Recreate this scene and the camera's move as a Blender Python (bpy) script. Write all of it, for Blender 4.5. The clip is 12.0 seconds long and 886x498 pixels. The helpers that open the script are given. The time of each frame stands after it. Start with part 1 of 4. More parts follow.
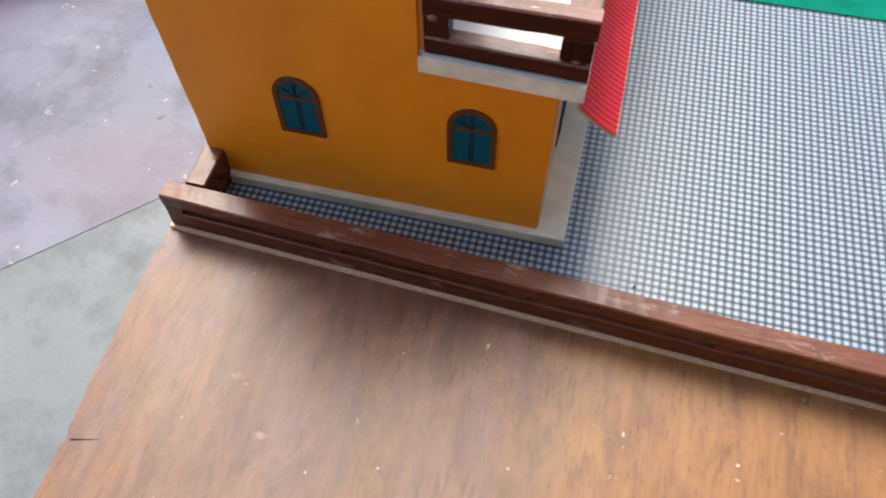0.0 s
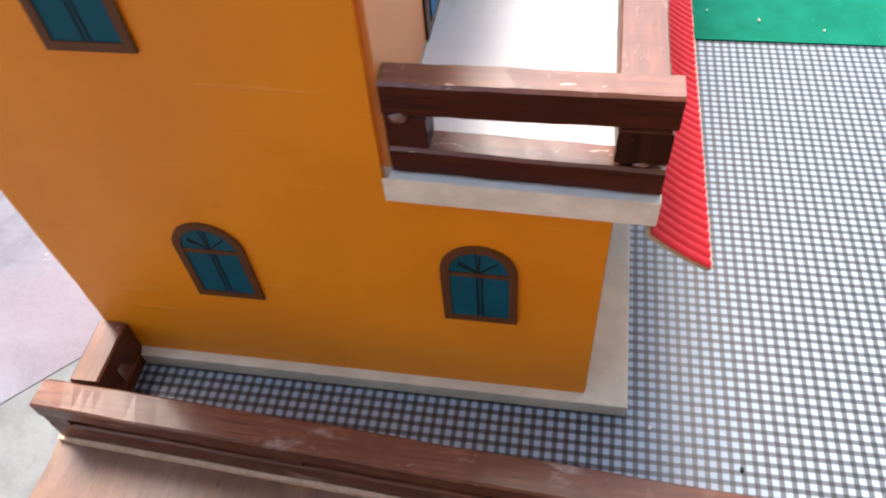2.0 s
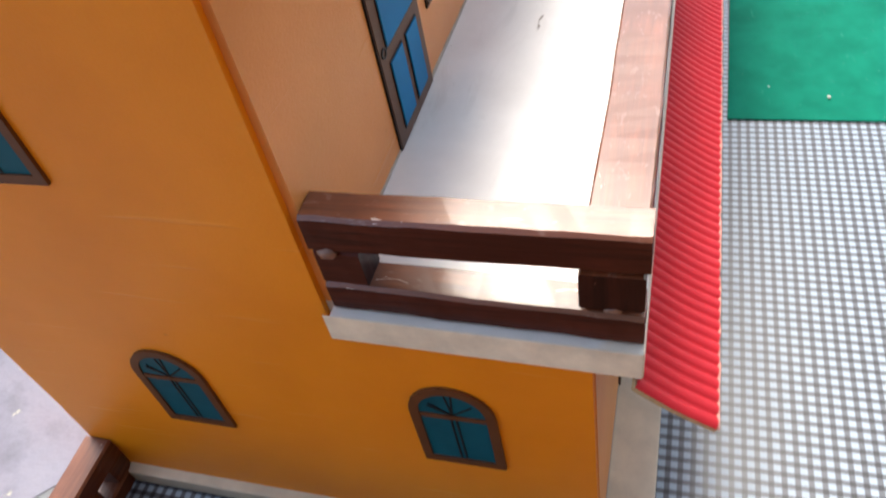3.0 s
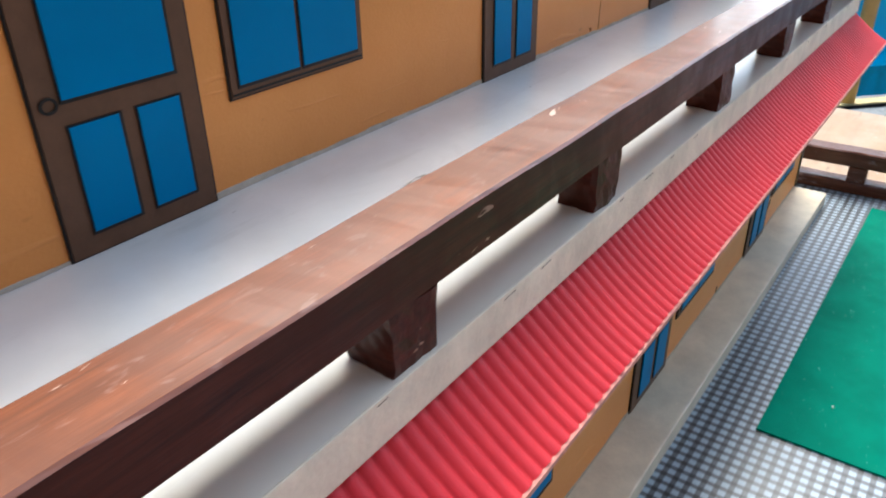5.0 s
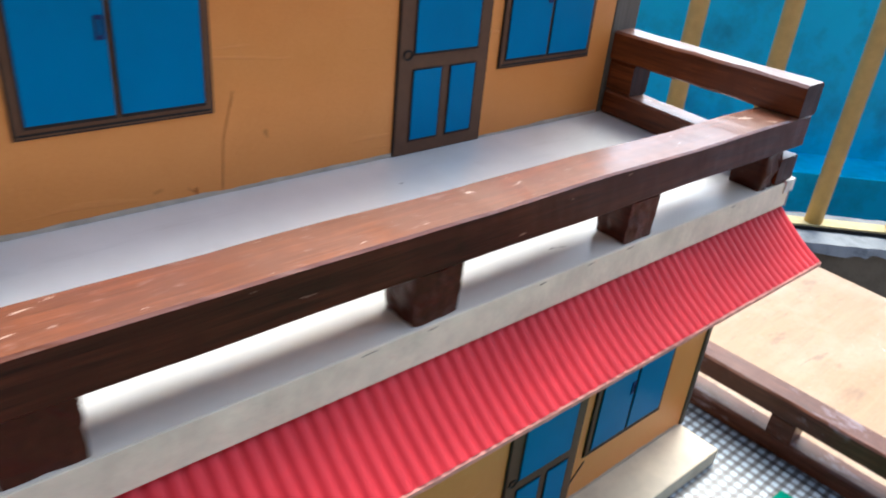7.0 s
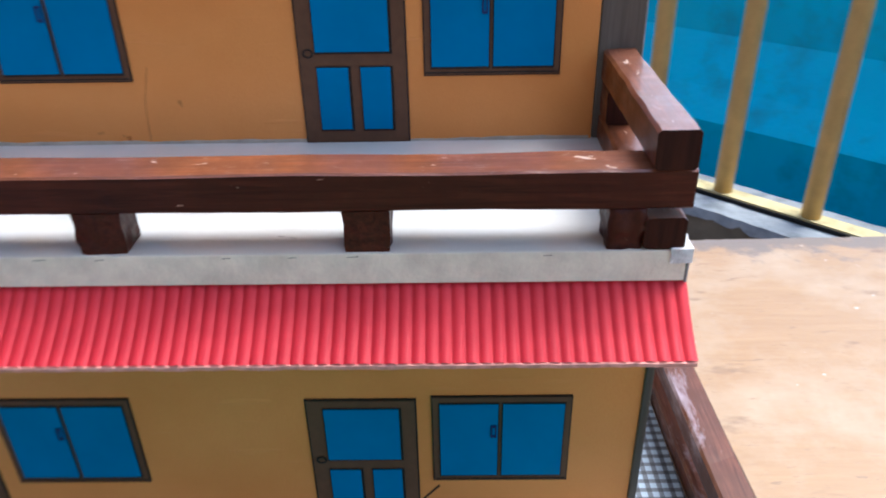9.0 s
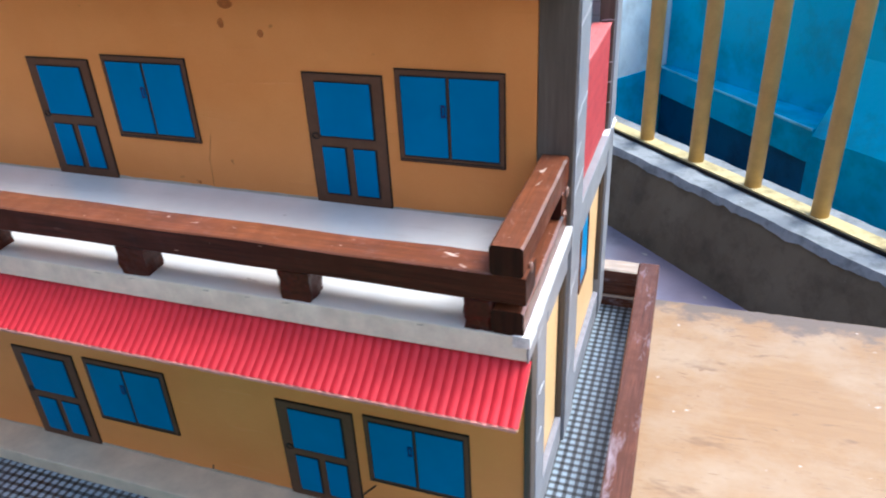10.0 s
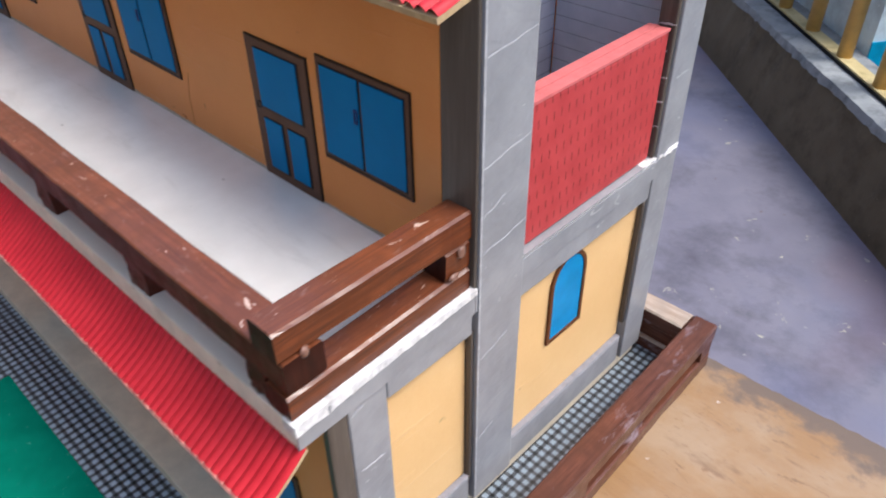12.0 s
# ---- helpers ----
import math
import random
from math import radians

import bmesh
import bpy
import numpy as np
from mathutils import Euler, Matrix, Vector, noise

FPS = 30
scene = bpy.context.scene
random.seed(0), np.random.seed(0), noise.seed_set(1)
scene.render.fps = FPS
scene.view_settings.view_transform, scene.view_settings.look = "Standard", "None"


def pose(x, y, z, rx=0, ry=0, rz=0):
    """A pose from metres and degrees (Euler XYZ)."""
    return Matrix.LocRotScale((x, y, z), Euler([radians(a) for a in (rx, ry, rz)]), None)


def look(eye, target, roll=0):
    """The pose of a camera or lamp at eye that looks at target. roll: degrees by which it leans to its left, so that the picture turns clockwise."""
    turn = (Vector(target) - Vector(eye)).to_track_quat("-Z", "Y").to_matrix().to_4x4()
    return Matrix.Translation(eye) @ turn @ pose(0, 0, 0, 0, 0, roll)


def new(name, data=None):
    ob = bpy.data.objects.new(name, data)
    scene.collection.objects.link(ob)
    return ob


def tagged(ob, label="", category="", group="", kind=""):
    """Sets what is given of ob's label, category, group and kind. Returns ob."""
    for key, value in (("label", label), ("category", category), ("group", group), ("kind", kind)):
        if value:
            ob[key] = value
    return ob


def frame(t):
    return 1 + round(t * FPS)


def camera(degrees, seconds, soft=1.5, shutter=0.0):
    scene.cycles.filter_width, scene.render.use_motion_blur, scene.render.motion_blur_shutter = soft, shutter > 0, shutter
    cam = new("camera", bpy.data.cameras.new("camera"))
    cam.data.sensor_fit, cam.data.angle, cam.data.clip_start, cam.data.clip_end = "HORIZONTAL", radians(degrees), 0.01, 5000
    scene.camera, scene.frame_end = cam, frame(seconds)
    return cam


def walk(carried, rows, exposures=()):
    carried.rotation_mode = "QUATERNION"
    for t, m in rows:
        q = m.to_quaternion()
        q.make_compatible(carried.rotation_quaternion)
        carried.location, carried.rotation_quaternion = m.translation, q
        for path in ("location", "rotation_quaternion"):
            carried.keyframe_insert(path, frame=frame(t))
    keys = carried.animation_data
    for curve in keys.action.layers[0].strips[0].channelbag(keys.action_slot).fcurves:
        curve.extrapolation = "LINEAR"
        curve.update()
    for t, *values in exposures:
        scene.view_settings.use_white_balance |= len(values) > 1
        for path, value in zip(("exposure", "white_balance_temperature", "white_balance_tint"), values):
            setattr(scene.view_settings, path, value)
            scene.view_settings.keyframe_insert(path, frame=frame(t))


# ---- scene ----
cam = camera(61.09, 12.0, 1.9, 0.4)
PATH = [
    (0, (-0.3408, -0.0042, 0.4916), (-0.2127, 0.0294, 0.2914), -0.83),
    (0.5, (-0.3175, 0.0363, 0.4388), (-0.1874, 0.0652, 0.2392), -0.99),
    (1, (-0.2819, 0.0478, 0.4111), (-0.1400, 0.0803, 0.2203), -2.00),
    (1.5, (-0.2385, 0.0504, 0.3826), (-0.0849, 0.0823, 0.2009), -2.56),
    (2, (-0.1959, 0.0300, 0.3785), (-0.0496, 0.0663, 0.1916), -6.25),
    (2.5, (-0.1512, -0.0047, 0.3761), (-0.0129, 0.0459, 0.1866), -11.83),
    (2.7, (-0.1443, -0.0048, 0.3694), (0.0001, 0.0526, 0.1864), -13.01),
    (4.3, (-0.0775, -0.0749, 0.3039), (0.0961, 0.0402, 0.1849), -6.66),
    (4.5, (-0.0507, -0.0785, 0.2821), (0.1216, 0.0438, 0.1682), -5.00),
    (4.7, (-0.0223, -0.0787, 0.2764), (0.1495, 0.0425, 0.1607), -2.93),
    (5, (-0.0028, -0.0891, 0.2727), (0.1679, 0.0347, 0.1581), -1.00),
    (5.5, (0.0574, -0.0871, 0.2796), (0.2236, 0.0417, 0.1637), 1.21),
    (6, (0.1482, -0.1121, 0.2886), (0.3098, 0.0190, 0.1690), 1.79),
    (6.5, (0.2280, -0.1167, 0.2889), (0.3820, 0.0262, 0.1728), 4.18),
    (7, (0.3016, -0.1378, 0.2922), (0.4456, 0.0167, 0.1782), 5.80),
    (7.5, (0.3900, -0.1370, 0.2767), (0.5113, 0.0337, 0.1594), 3.50),
    (9.3, (0.6026, -0.2738, 0.3264), (0.5671, -0.0679, 0.2083), -1.19),
    (9.5, (0.6412, -0.2876, 0.3433), (0.5862, -0.0864, 0.2246), -1.37),
    (10, (0.6992, -0.2716, 0.3705), (0.6267, -0.0753, 0.2529), -3.01),
    (10.5, (0.7207, -0.2205, 0.3638), (0.6340, -0.0380, 0.2342), -1.44),
    (11, (0.7585, -0.1981, 0.3656), (0.6366, -0.0386, 0.2340), -2.39),
    (11.5, (0.8186, -0.1601, 0.3933), (0.6881, -0.0138, 0.2548), -0.84),
    (12, (0.8072, -0.0991, 0.3944), (0.6750, 0.0384, 0.2487), -0.82),
]
EXPOSURES = [(0, 1.27, 6750, 6), (0.5, 1.47, 6700, 7), (1.1, 1.78, 6950, 10), (2.0, 1.75, 7150, 11), (2.7, 1.6, 7150, 10), (4.3, 1.59, 6550, 3), (5.5, 1.5, 6350, 3), (7.7, 1.6, 6200, 6), (9.3, 1.48, 5850, 7), (10.5, 1.48, 5850, 6), (11, 1.35, 6200, 9), (11.5, 1.42, 6300, 12), (12, 0.98, 6400, 11)]
walk(cam, [(t, look(eye, target, roll)) for t, eye, target, roll in PATH], EXPOSURES)

# ---------------------------------------------------------------- light
world = bpy.data.worlds.new("sky")
scene.world = world
world.use_nodes = True
wn, wl = world.node_tree.nodes, world.node_tree.links
sky = wn.new("ShaderNodeTexSky")
sky.sky_type = "NISHITA"
sky.sun_disc = False
sky.sun_elevation, sky.sun_rotation = radians(57.5), radians(61.4)
sky.air_density, sky.dust_density, sky.ozone_density = 1.0, 2.4, 1.1
wl.new(sky.outputs[0], wn["Background"].inputs[0])
wn["Background"].inputs[1].default_value = 0.15
sun = new("sun", bpy.data.lights.new("sun", "SUN"))
sun.data.energy, sun.data.angle, sun.data.color = 2.0, radians(33), (1.0, 0.97, 0.94)
sun.matrix_basis = look((0.56, 0.305, 1.0), (0, 0, 0))


# ---------------------------------------------------------------- materials
U = 0.12  # metres to one unit of the plan


def mat(name, rough=0.5, coat=0.0, coat_rough=0.2, metal=0.0, gloss=0.25):
    m = bpy.data.materials.new(name)
    m.use_nodes = True
    n, l = m.node_tree.nodes, m.node_tree.links
    b = n["Principled BSDF"]
    b.inputs["Roughness"].default_value = rough
    b.inputs["Metallic"].default_value = metal
    b.inputs["Specular IOR Level"].default_value = gloss
    b.inputs["Coat Weight"].default_value = coat
    b.inputs["Coat Roughness"].default_value = coat_rough
    return m, n, l, b


def coords(n, l, scale):
    c, mp = n.new("ShaderNodeTexCoord"), n.new("ShaderNodeMapping")
    mp.inputs["Scale"].default_value = scale
    l.new(c.outputs["Object"], mp.inputs["Vector"])
    return mp.outputs["Vector"]


def noise_tex(n, l, scale, size, detail=5.0, rough=0.6, distortion=0.0):
    t = n.new("ShaderNodeTexNoise")
    t.inputs["Scale"].default_value = size
    t.inputs["Detail"].default_value = detail
    t.inputs["Roughness"].default_value = rough
    t.inputs["Distortion"].default_value = distortion
    l.new(coords(n, l, scale), t.inputs["Vector"])
    return t.outputs["Fac"]


def ramp(n, l, fac, stops):
    r = n.new("ShaderNodeValToRGB")
    e = r.color_ramp.elements
    while len(e) < len(stops):
        e.new(0.5)
    for k, (p, c) in zip(e, stops):
        k.position, k.color = p, (*c, 1)
    l.new(fac, r.inputs["Fac"])
    return r.outputs["Color"]


def grey(n, l, fac, a, b):
    return ramp(n, l, fac, [(a, (0, 0, 0)), (b, (1, 1, 1))])


def mix(n, l, fac, a, b, blend="MIX"):
    m = n.new("ShaderNodeMix")
    m.data_type, m.blend_type = "RGBA", blend
    for sock, v in ((m.inputs[0], fac), (m.inputs[6], a), (m.inputs[7], b)):
        if isinstance(v, (int, float)):
            sock.default_value = v
        elif isinstance(v, tuple):
            sock.default_value = (*v, 1)
        else:
            l.new(v, sock)
    return m.outputs[2]


def relief(n, l, b, height, strength, distance):
    k = n.new("ShaderNodeBump")
    k.inputs["Strength"].default_value = strength
    k.inputs["Distance"].default_value = distance
    l.new(height, k.inputs["Height"])
    l.new(k.outputs["Normal"], b.inputs["Normal"])


def varnished(name, axis, dark, light, worn, coat=0.2, scuff=0.0, nicks=0.0, rubbed=(0.34, 0.24, 0.21), gloss=0.12, fleck=0.73):
    """Varnished stick with the grain along one axis, scuffed to raw wood in small flecks."""
    m, n, l, b = mat(name, 0.45, coat, 0.26, 0.0, gloss)
    b.inputs["Coat IOR"].default_value = 1.55 if coat == 1.0 else 1.5
    long, across = 22, 420
    s = [across] * 3
    s["xyz".index(axis)] = long
    grain = noise_tex(n, l, s, 1.0, 4, 0.65, 0.4)
    broad = noise_tex(n, l, (60, 60, 60), 1.0, 3)
    col = ramp(n, l, grain, [(0.3, dark), (0.62, light)])
    col = mix(n, l, grey(n, l, broad, 0.35, 0.7), col, tuple(0.6 * v for v in light))
    f = [260] * 3
    f["xyz".index(axis)] = 90
    flecks = grey(n, l, noise_tex(n, l, f, 1.0, 3, 0.55, 0.8), fleck, fleck + 0.02)
    col = mix(n, l, flecks, col, worn)
    if scuff:
        rub = grey(n, l, noise_tex(n, l, [24 if v == long else 70 for v in s], 1.0, 5, 0.7, 0.3), 0.62 - scuff, 0.80 - scuff)
        col = mix(n, l, rub, col, rubbed)
    if nicks:
        k = [380] * 3
        k["xyz".index(axis)] = 150
        nick = grey(n, l, noise_tex(n, l, k, 1.0, 4, 0.6, 0.5), 0.60, 0.68)
        col = mix(n, l, mix(n, l, nicks, (0, 0, 0), nick), col, (0.46, 0.32, 0.27))
    l.new(col, b.inputs["Base Color"])
    l.new(ramp(n, l, broad, [(0.3, (0.32,) * 3), (0.7, (0.55,) * 3)]), b.inputs["Roughness"])
    relief(n, l, b, grain, 0.25, 0.0006)
    return m


# Dark rail sides, paler WOOD_TOP: shade and top light put into the colour
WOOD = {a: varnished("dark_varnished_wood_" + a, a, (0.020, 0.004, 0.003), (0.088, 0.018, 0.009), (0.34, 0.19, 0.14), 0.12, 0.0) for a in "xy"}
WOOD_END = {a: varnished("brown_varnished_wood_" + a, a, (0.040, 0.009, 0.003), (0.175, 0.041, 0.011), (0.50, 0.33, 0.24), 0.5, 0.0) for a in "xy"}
WOOD_TOP = {a: varnished("lit_worn_top_wood_" + a, a, (0.090, 0.024, 0.009), (0.225, 0.065, 0.025), (0.60, 0.44, 0.36), 1.0, 0.0, 0.18, gloss=0.3, fleck=0.694) for a in "xy"}
# FENCE_TOP paints top light as paler wood; its flecks and rubs are wear
FENCE_TOP = {a: varnished("lit_worn_fence_top_" + a, a, (0.075, 0.022, 0.011), (0.20, 0.066, 0.033), (0.40, 0.30, 0.26), 0.6, 0.03) for a in "xy"}
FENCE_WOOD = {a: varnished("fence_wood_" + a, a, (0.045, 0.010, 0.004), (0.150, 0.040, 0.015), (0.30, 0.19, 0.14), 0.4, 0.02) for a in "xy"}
END_GRAIN = varnished("dark_end_grain", "z", (0.008, 0.002, 0.002), (0.045, 0.010, 0.006), (0.12, 0.05, 0.03), 0.05)
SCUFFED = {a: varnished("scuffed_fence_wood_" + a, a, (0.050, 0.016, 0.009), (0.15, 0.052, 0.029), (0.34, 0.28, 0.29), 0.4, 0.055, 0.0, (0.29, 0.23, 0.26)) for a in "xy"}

# Cream top that holds the sky's glare in its colour
PALE_TOP = {a: varnished("glare_pale_wood_" + a, a, (0.30, 0.21, 0.15), (0.55, 0.45, 0.36), (0.66, 0.58, 0.50), 0.2) for a in "xy"}


def paper(name, base, stain, rough=0.42, coat=0.05, creased=0.05):
    """Coloured paper glued over card: faint blotches, wrinkles and pulp."""
    m, n, l, b = mat(name, rough, coat, 0.3)
    wide = noise_tex(n, l, (14, 14, 14), 1.0, 4, 0.55)
    fine = noise_tex(n, l, (900, 900, 900), 1.0, 2)
    col = ramp(n, l, wide, [(0.32, stain), (0.62, base)])
    col = mix(n, l, 0.06, col, fine, "OVERLAY")
    spots = grey(n, l, noise_tex(n, l, (70, 70, 70), 1.0, 2, 0.5), 0.765, 0.80)
    col = mix(n, l, spots, col, tuple(0.65 * v for v in stain))
    streak = grey(n, l, noise_tex(n, l, (18, 11, 210), 1.0, 2, 0.5, 0.3), 0.66, 0.72)
    col = mix(n, l, mix(n, l, creased, (0, 0, 0), streak), col, tuple(min(1, v * 1.25 + 0.10) for v in base))
    l.new(col, b.inputs["Base Color"])
    wrinkle = noise_tex(n, l, (9, 9, 70), 1.0, 3, 0.5, 0.6)
    relief(n, l, b, mix(n, l, 0.2, mix(n, l, 0.5, wrinkle, streak), fine), 0.35, 0.0016)
    return m


ORANGE = paper("orange_paper", (0.87, 0.283, 0.013), (0.79, 0.245, 0.010), creased=0.22)
TAN = paper("tan_orange_paper", (0.72, 0.285, 0.080), (0.66, 0.245, 0.062))
PEACH = paper("peach_paper", (0.78, 0.51, 0.24), (0.72, 0.45, 0.20))


def plain(name, base, rough=0.5, var=0.15, size=60, coat=0.0, bump=0.1, gloss=0.25):
    m, n, l, b = mat(name, rough, coat, 0.2, 0.0, gloss)
    v = noise_tex(n, l, (size,) * 3, 1.0, 5, 0.62)
    l.new(ramp(n, l, v, [(0.3, tuple(c * (1 - var) for c in base)), (0.7, tuple(min(1, c * (1 + var)) for c in base))]), b.inputs["Base Color"])
    fine = noise_tex(n, l, (size * 8,) * 3, 1.0, 3)
    relief(n, l, b, fine, bump, 0.0006)
    return m


BLUE = plain("blue_glazing_paper", (0.0, 0.165, 0.37), 0.45, 0.07, 40, 0.0, 0.03, 0.08)
FRAME = plain("brown_frame_paper", (0.112, 0.052, 0.028), 0.5, 0.14, 160)
ARCH_FRAME = plain("brown_arch_paper", (0.12, 0.042, 0.014), 0.5, 0.18, 160)
INK = plain("black_marker_ink", (0.012, 0.010, 0.010), 0.45, 0.1, 100)
NAVY = plain("navy_ink", (0.008, 0.02, 0.10), 0.45, 0.1, 100)
KRAFT = plain("raw_cardboard", (0.50, 0.36, 0.20), 0.85, 0.18, 300, 0, 0.4)
CHIPPED = plain("white_chipped_edge", (0.72, 0.70, 0.68), 0.8, 0.3, 160, 0, 0.9)
BOARD_EDGE = plain("pale_board_edge", (0.62, 0.42, 0.28), 0.8, 0.2, 250, 0, 0.6)


def streaked():
    """Grey-brown painted card, brushed upright, with pale rubs."""
    m, n, l, b = mat("grey_brown_column", 0.5, 0.15, 0.3)
    v = noise_tex(n, l, (190, 190, 12), 1.0, 5, 0.65, 0.3)
    col = ramp(n, l, v, [(0.28, (0.062, 0.049, 0.040)), (0.55, (0.100, 0.081, 0.066)), (0.78, (0.145, 0.122, 0.103))])
    rub = grey(n, l, noise_tex(n, l, (45, 45, 70), 1.0, 4, 0.6, 0.6), 0.66, 0.74)
    col = mix(n, l, mix(n, l, 0.6, (0, 0, 0), rub), col, (0.22, 0.20, 0.18))
    l.new(col, b.inputs["Base Color"])
    relief(n, l, b, v, 0.3, 0.0006)
    return m


COLUMN = streaked()
OCHRE = plain("ochre_painted_bar", (0.60, 0.38, 0.125), 0.5, 0.12, 30, 0.1, 0.2)
FIBRE = plain("dark_gap", (0.010, 0.010, 0.010), 0.9, 0.1, 50)


def white_board():
    """Glossy white painted slab, greyed by handling, with small dents; cream in a wavering strip along the front edge.
    """
    m, n, l, b = mat("white_painted_board", 0.35, 1.0, 0.22, 0.0, 0.5)
    v = noise_tex(n, l, (30, 30, 30), 1.0, 5, 0.6)
    col = ramp(n, l, v, [(0.3, (0.66, 0.65, 0.615)), (0.7, (0.76, 0.75, 0.715))])
    smear = grey(n, l, noise_tex(n, l, (16, 60, 30), 1.0, 5, 0.65, 0.6), 0.56, 0.72)
    col = mix(n, l, mix(n, l, 0.35, (0, 0, 0), smear), col, (0.46, 0.44, 0.40))
    sep = n.new("ShaderNodeSeparateXYZ")
    l.new(coords(n, l, (1, 1, 1)), sep.inputs[0])
    waver = n.new("ShaderNodeMath")
    waver.operation = "MULTIPLY_ADD"
    waver.inputs[1].default_value = 0.006
    l.new(noise_tex(n, l, (45, 5, 5), 1.0, 4, 0.6), waver.inputs[0])
    l.new(sep.outputs["Y"], waver.inputs[2])
    # cream tone of the front strip
    bare = mix(n, l, v, (0.66, 0.60, 0.50), (0.76, 0.70, 0.60))
    col = mix(n, l, grey(n, l, waver.outputs[0], 0.0092, 0.0116), bare, col)
    dents = grey(n, l, noise_tex(n, l, (60, 150, 150), 1.0, 3, 0.6, 1.0), 0.73, 0.76)
    col = mix(n, l, dents, col, (0.16, 0.13, 0.10))
    l.new(col, b.inputs["Base Color"])
    relief(n, l, b, noise_tex(n, l, (20, 20, 20), 1.0, 4), 0.25, 0.001)
    return m


BARE = plain("bare_grey_board", (0.44, 0.38, 0.31), 0.7, 0.2, 120, 0, 0.3)
WHITE = white_board()
PLINTH = plain("white_plinth_board", (0.62, 0.53, 0.39), 0.45, 0.14, 50, 0.15, 0.3)


def gingham(pitch):
    """Printed vinyl check: black where both stripes cross, grey where one runs, under a clear film."""
    m, n, l, b = mat("black_white_check_vinyl", 0.45, 1.0, 0.33, 0.0, 0.0)
    b.inputs["Coat IOR"].default_value = 1.66
    v = coords(n, l, (1 / pitch,) * 3)
    sep = n.new("ShaderNodeSeparateXYZ")
    l.new(v, sep.inputs[0])
    waves = []
    for axis in "XY":
        w = n.new("ShaderNodeMath")
        w.operation = "PINGPONG"
        w.inputs[1].default_value = 0.5
        l.new(sep.outputs[axis], w.inputs[0])
        waves.append(grey(n, l, w.outputs[0], 0.195, 0.245))
    thread = noise_tex(n, l, (1500, 1500, 1500), 1.0, 2)
    one = mix(n, l, waves[0], (0.005,) * 3, (0.078, 0.086, 0.097))
    two = mix(n, l, waves[0], (0.076, 0.084, 0.095), (0.292, 0.363, 0.425))
    col = mix(n, l, waves[1], one, two)
    col = mix(n, l, 0.10, col, thread, "OVERLAY")
    l.new(col, b.inputs["Base Color"])
    relief(n, l, b, mix(n, l, 0.6, thread, noise_tex(n, l, (25, 25, 25), 1.0, 3)), 0.3, 0.0004)
    return m


CHECK = gingham(0.0495 * U)


def felt():
    m, n, l, b = mat("emerald_foam_sheet", 0.7, 0.0, 0.3, 0.0, 0.04)
    v = noise_tex(n, l, (40, 40, 40), 1.0, 5, 0.6)
    col = ramp(n, l, v, [(0.3, (0.0, 0.130, 0.083)), (0.7, (0.001, 0.175, 0.112))])
    dust = grey(n, l, noise_tex(n, l, (700, 700, 700), 1.0, 2, 0.5), 0.745, 0.78)
    col = mix(n, l, dust, col, (0.25, 0.45, 0.36))
    scratch = grey(n, l, noise_tex(n, l, (220, 700, 300), 1.0, 3, 0.5, 1.2), 0.715, 0.74)
    col = mix(n, l, scratch, col, (0.16, 0.42, 0.33))
    l.new(col, b.inputs["Base Color"])
    relief(n, l, b, noise_tex(n, l, (900, 900, 900), 1.0, 2), 0.4, 0.0005)
    return m


GREEN = felt()
AZURE_PANE = plain("azure_pane_paper", (0.0, 0.24, 0.52), 0.3, 0.12, 60, 0.1, 0.05)
ARCH_PANE = plain("dark_teal_pane_paper", (0.004, 0.085, 0.125), 0.4, 0.14, 60, 0.0, 0.05, 0.1)
SLAB_EDGE = plain("cream_board_edge", (0.78, 0.70, 0.57), 0.5, 0.16, 70, 0.1, 0.4)


def red_card():
    m, n, l, b = mat("red_corrugated_card", 0.55, 0.08, 0.4)
    v = noise_tex(n, l, (30, 60, 60), 1.0, 4, 0.6)
    l.new(ramp(n, l, v, [(0.3, (0.48, 0.014, 0.025)), (0.7, (0.59, 0.023, 0.035))]), b.inputs["Base Color"])
    relief(n, l, b, noise_tex(n, l, (900, 900, 900), 1.0, 2), 0.2, 0.0004)
    return m


RED = red_card()
EAVE_EDGE = plain("torn_eave_edge", (0.62, 0.27, 0.22), 0.8, 0.25, 260, 0, 0.4)
RED_EDGE = plain("pink_red_card_edge", (0.60, 0.15, 0.145), 0.6, 0.14, 120)


def ruled_card(name, low, high, ink, pitch, width):
    """Card printed with thin dark lines one above the other."""
    m, n, l, b = mat(name, 0.55, 0.05, 0.4)
    sep = n.new("ShaderNodeSeparateXYZ")
    l.new(coords(n, l, (1, 1, 1 / (pitch * U))), sep.inputs[0])

    def math_node(op, a, c):
        k = n.new("ShaderNodeMath")
        k.operation = op
        for sock, v in zip(k.inputs, (a, c)):
            if isinstance(v, (int, float)):
                sock.default_value = v
            else:
                l.new(v, sock)
        return k.outputs[0]

    mark = math_node("LESS_THAN", math_node("FRACT", math_node("ADD", sep.outputs["Z"], width / 2), 0), width)
    v = noise_tex(n, l, (60, 60, 60), 1.0, 4)
    col = ramp(n, l, v, [(0.3, low), (0.7, high)])
    faded = ramp(n, l, noise_tex(n, l, (160, 160, 160), 1.0, 3), [(0.35, (0.45,) * 3), (0.6, (0.95,) * 3)])
    col = mix(n, l, math_node("MULTIPLY", mark, faded), col, ink)
    l.new(col, b.inputs["Base Color"])
    relief(n, l, b, v, 0.15, 0.0006)
    return m


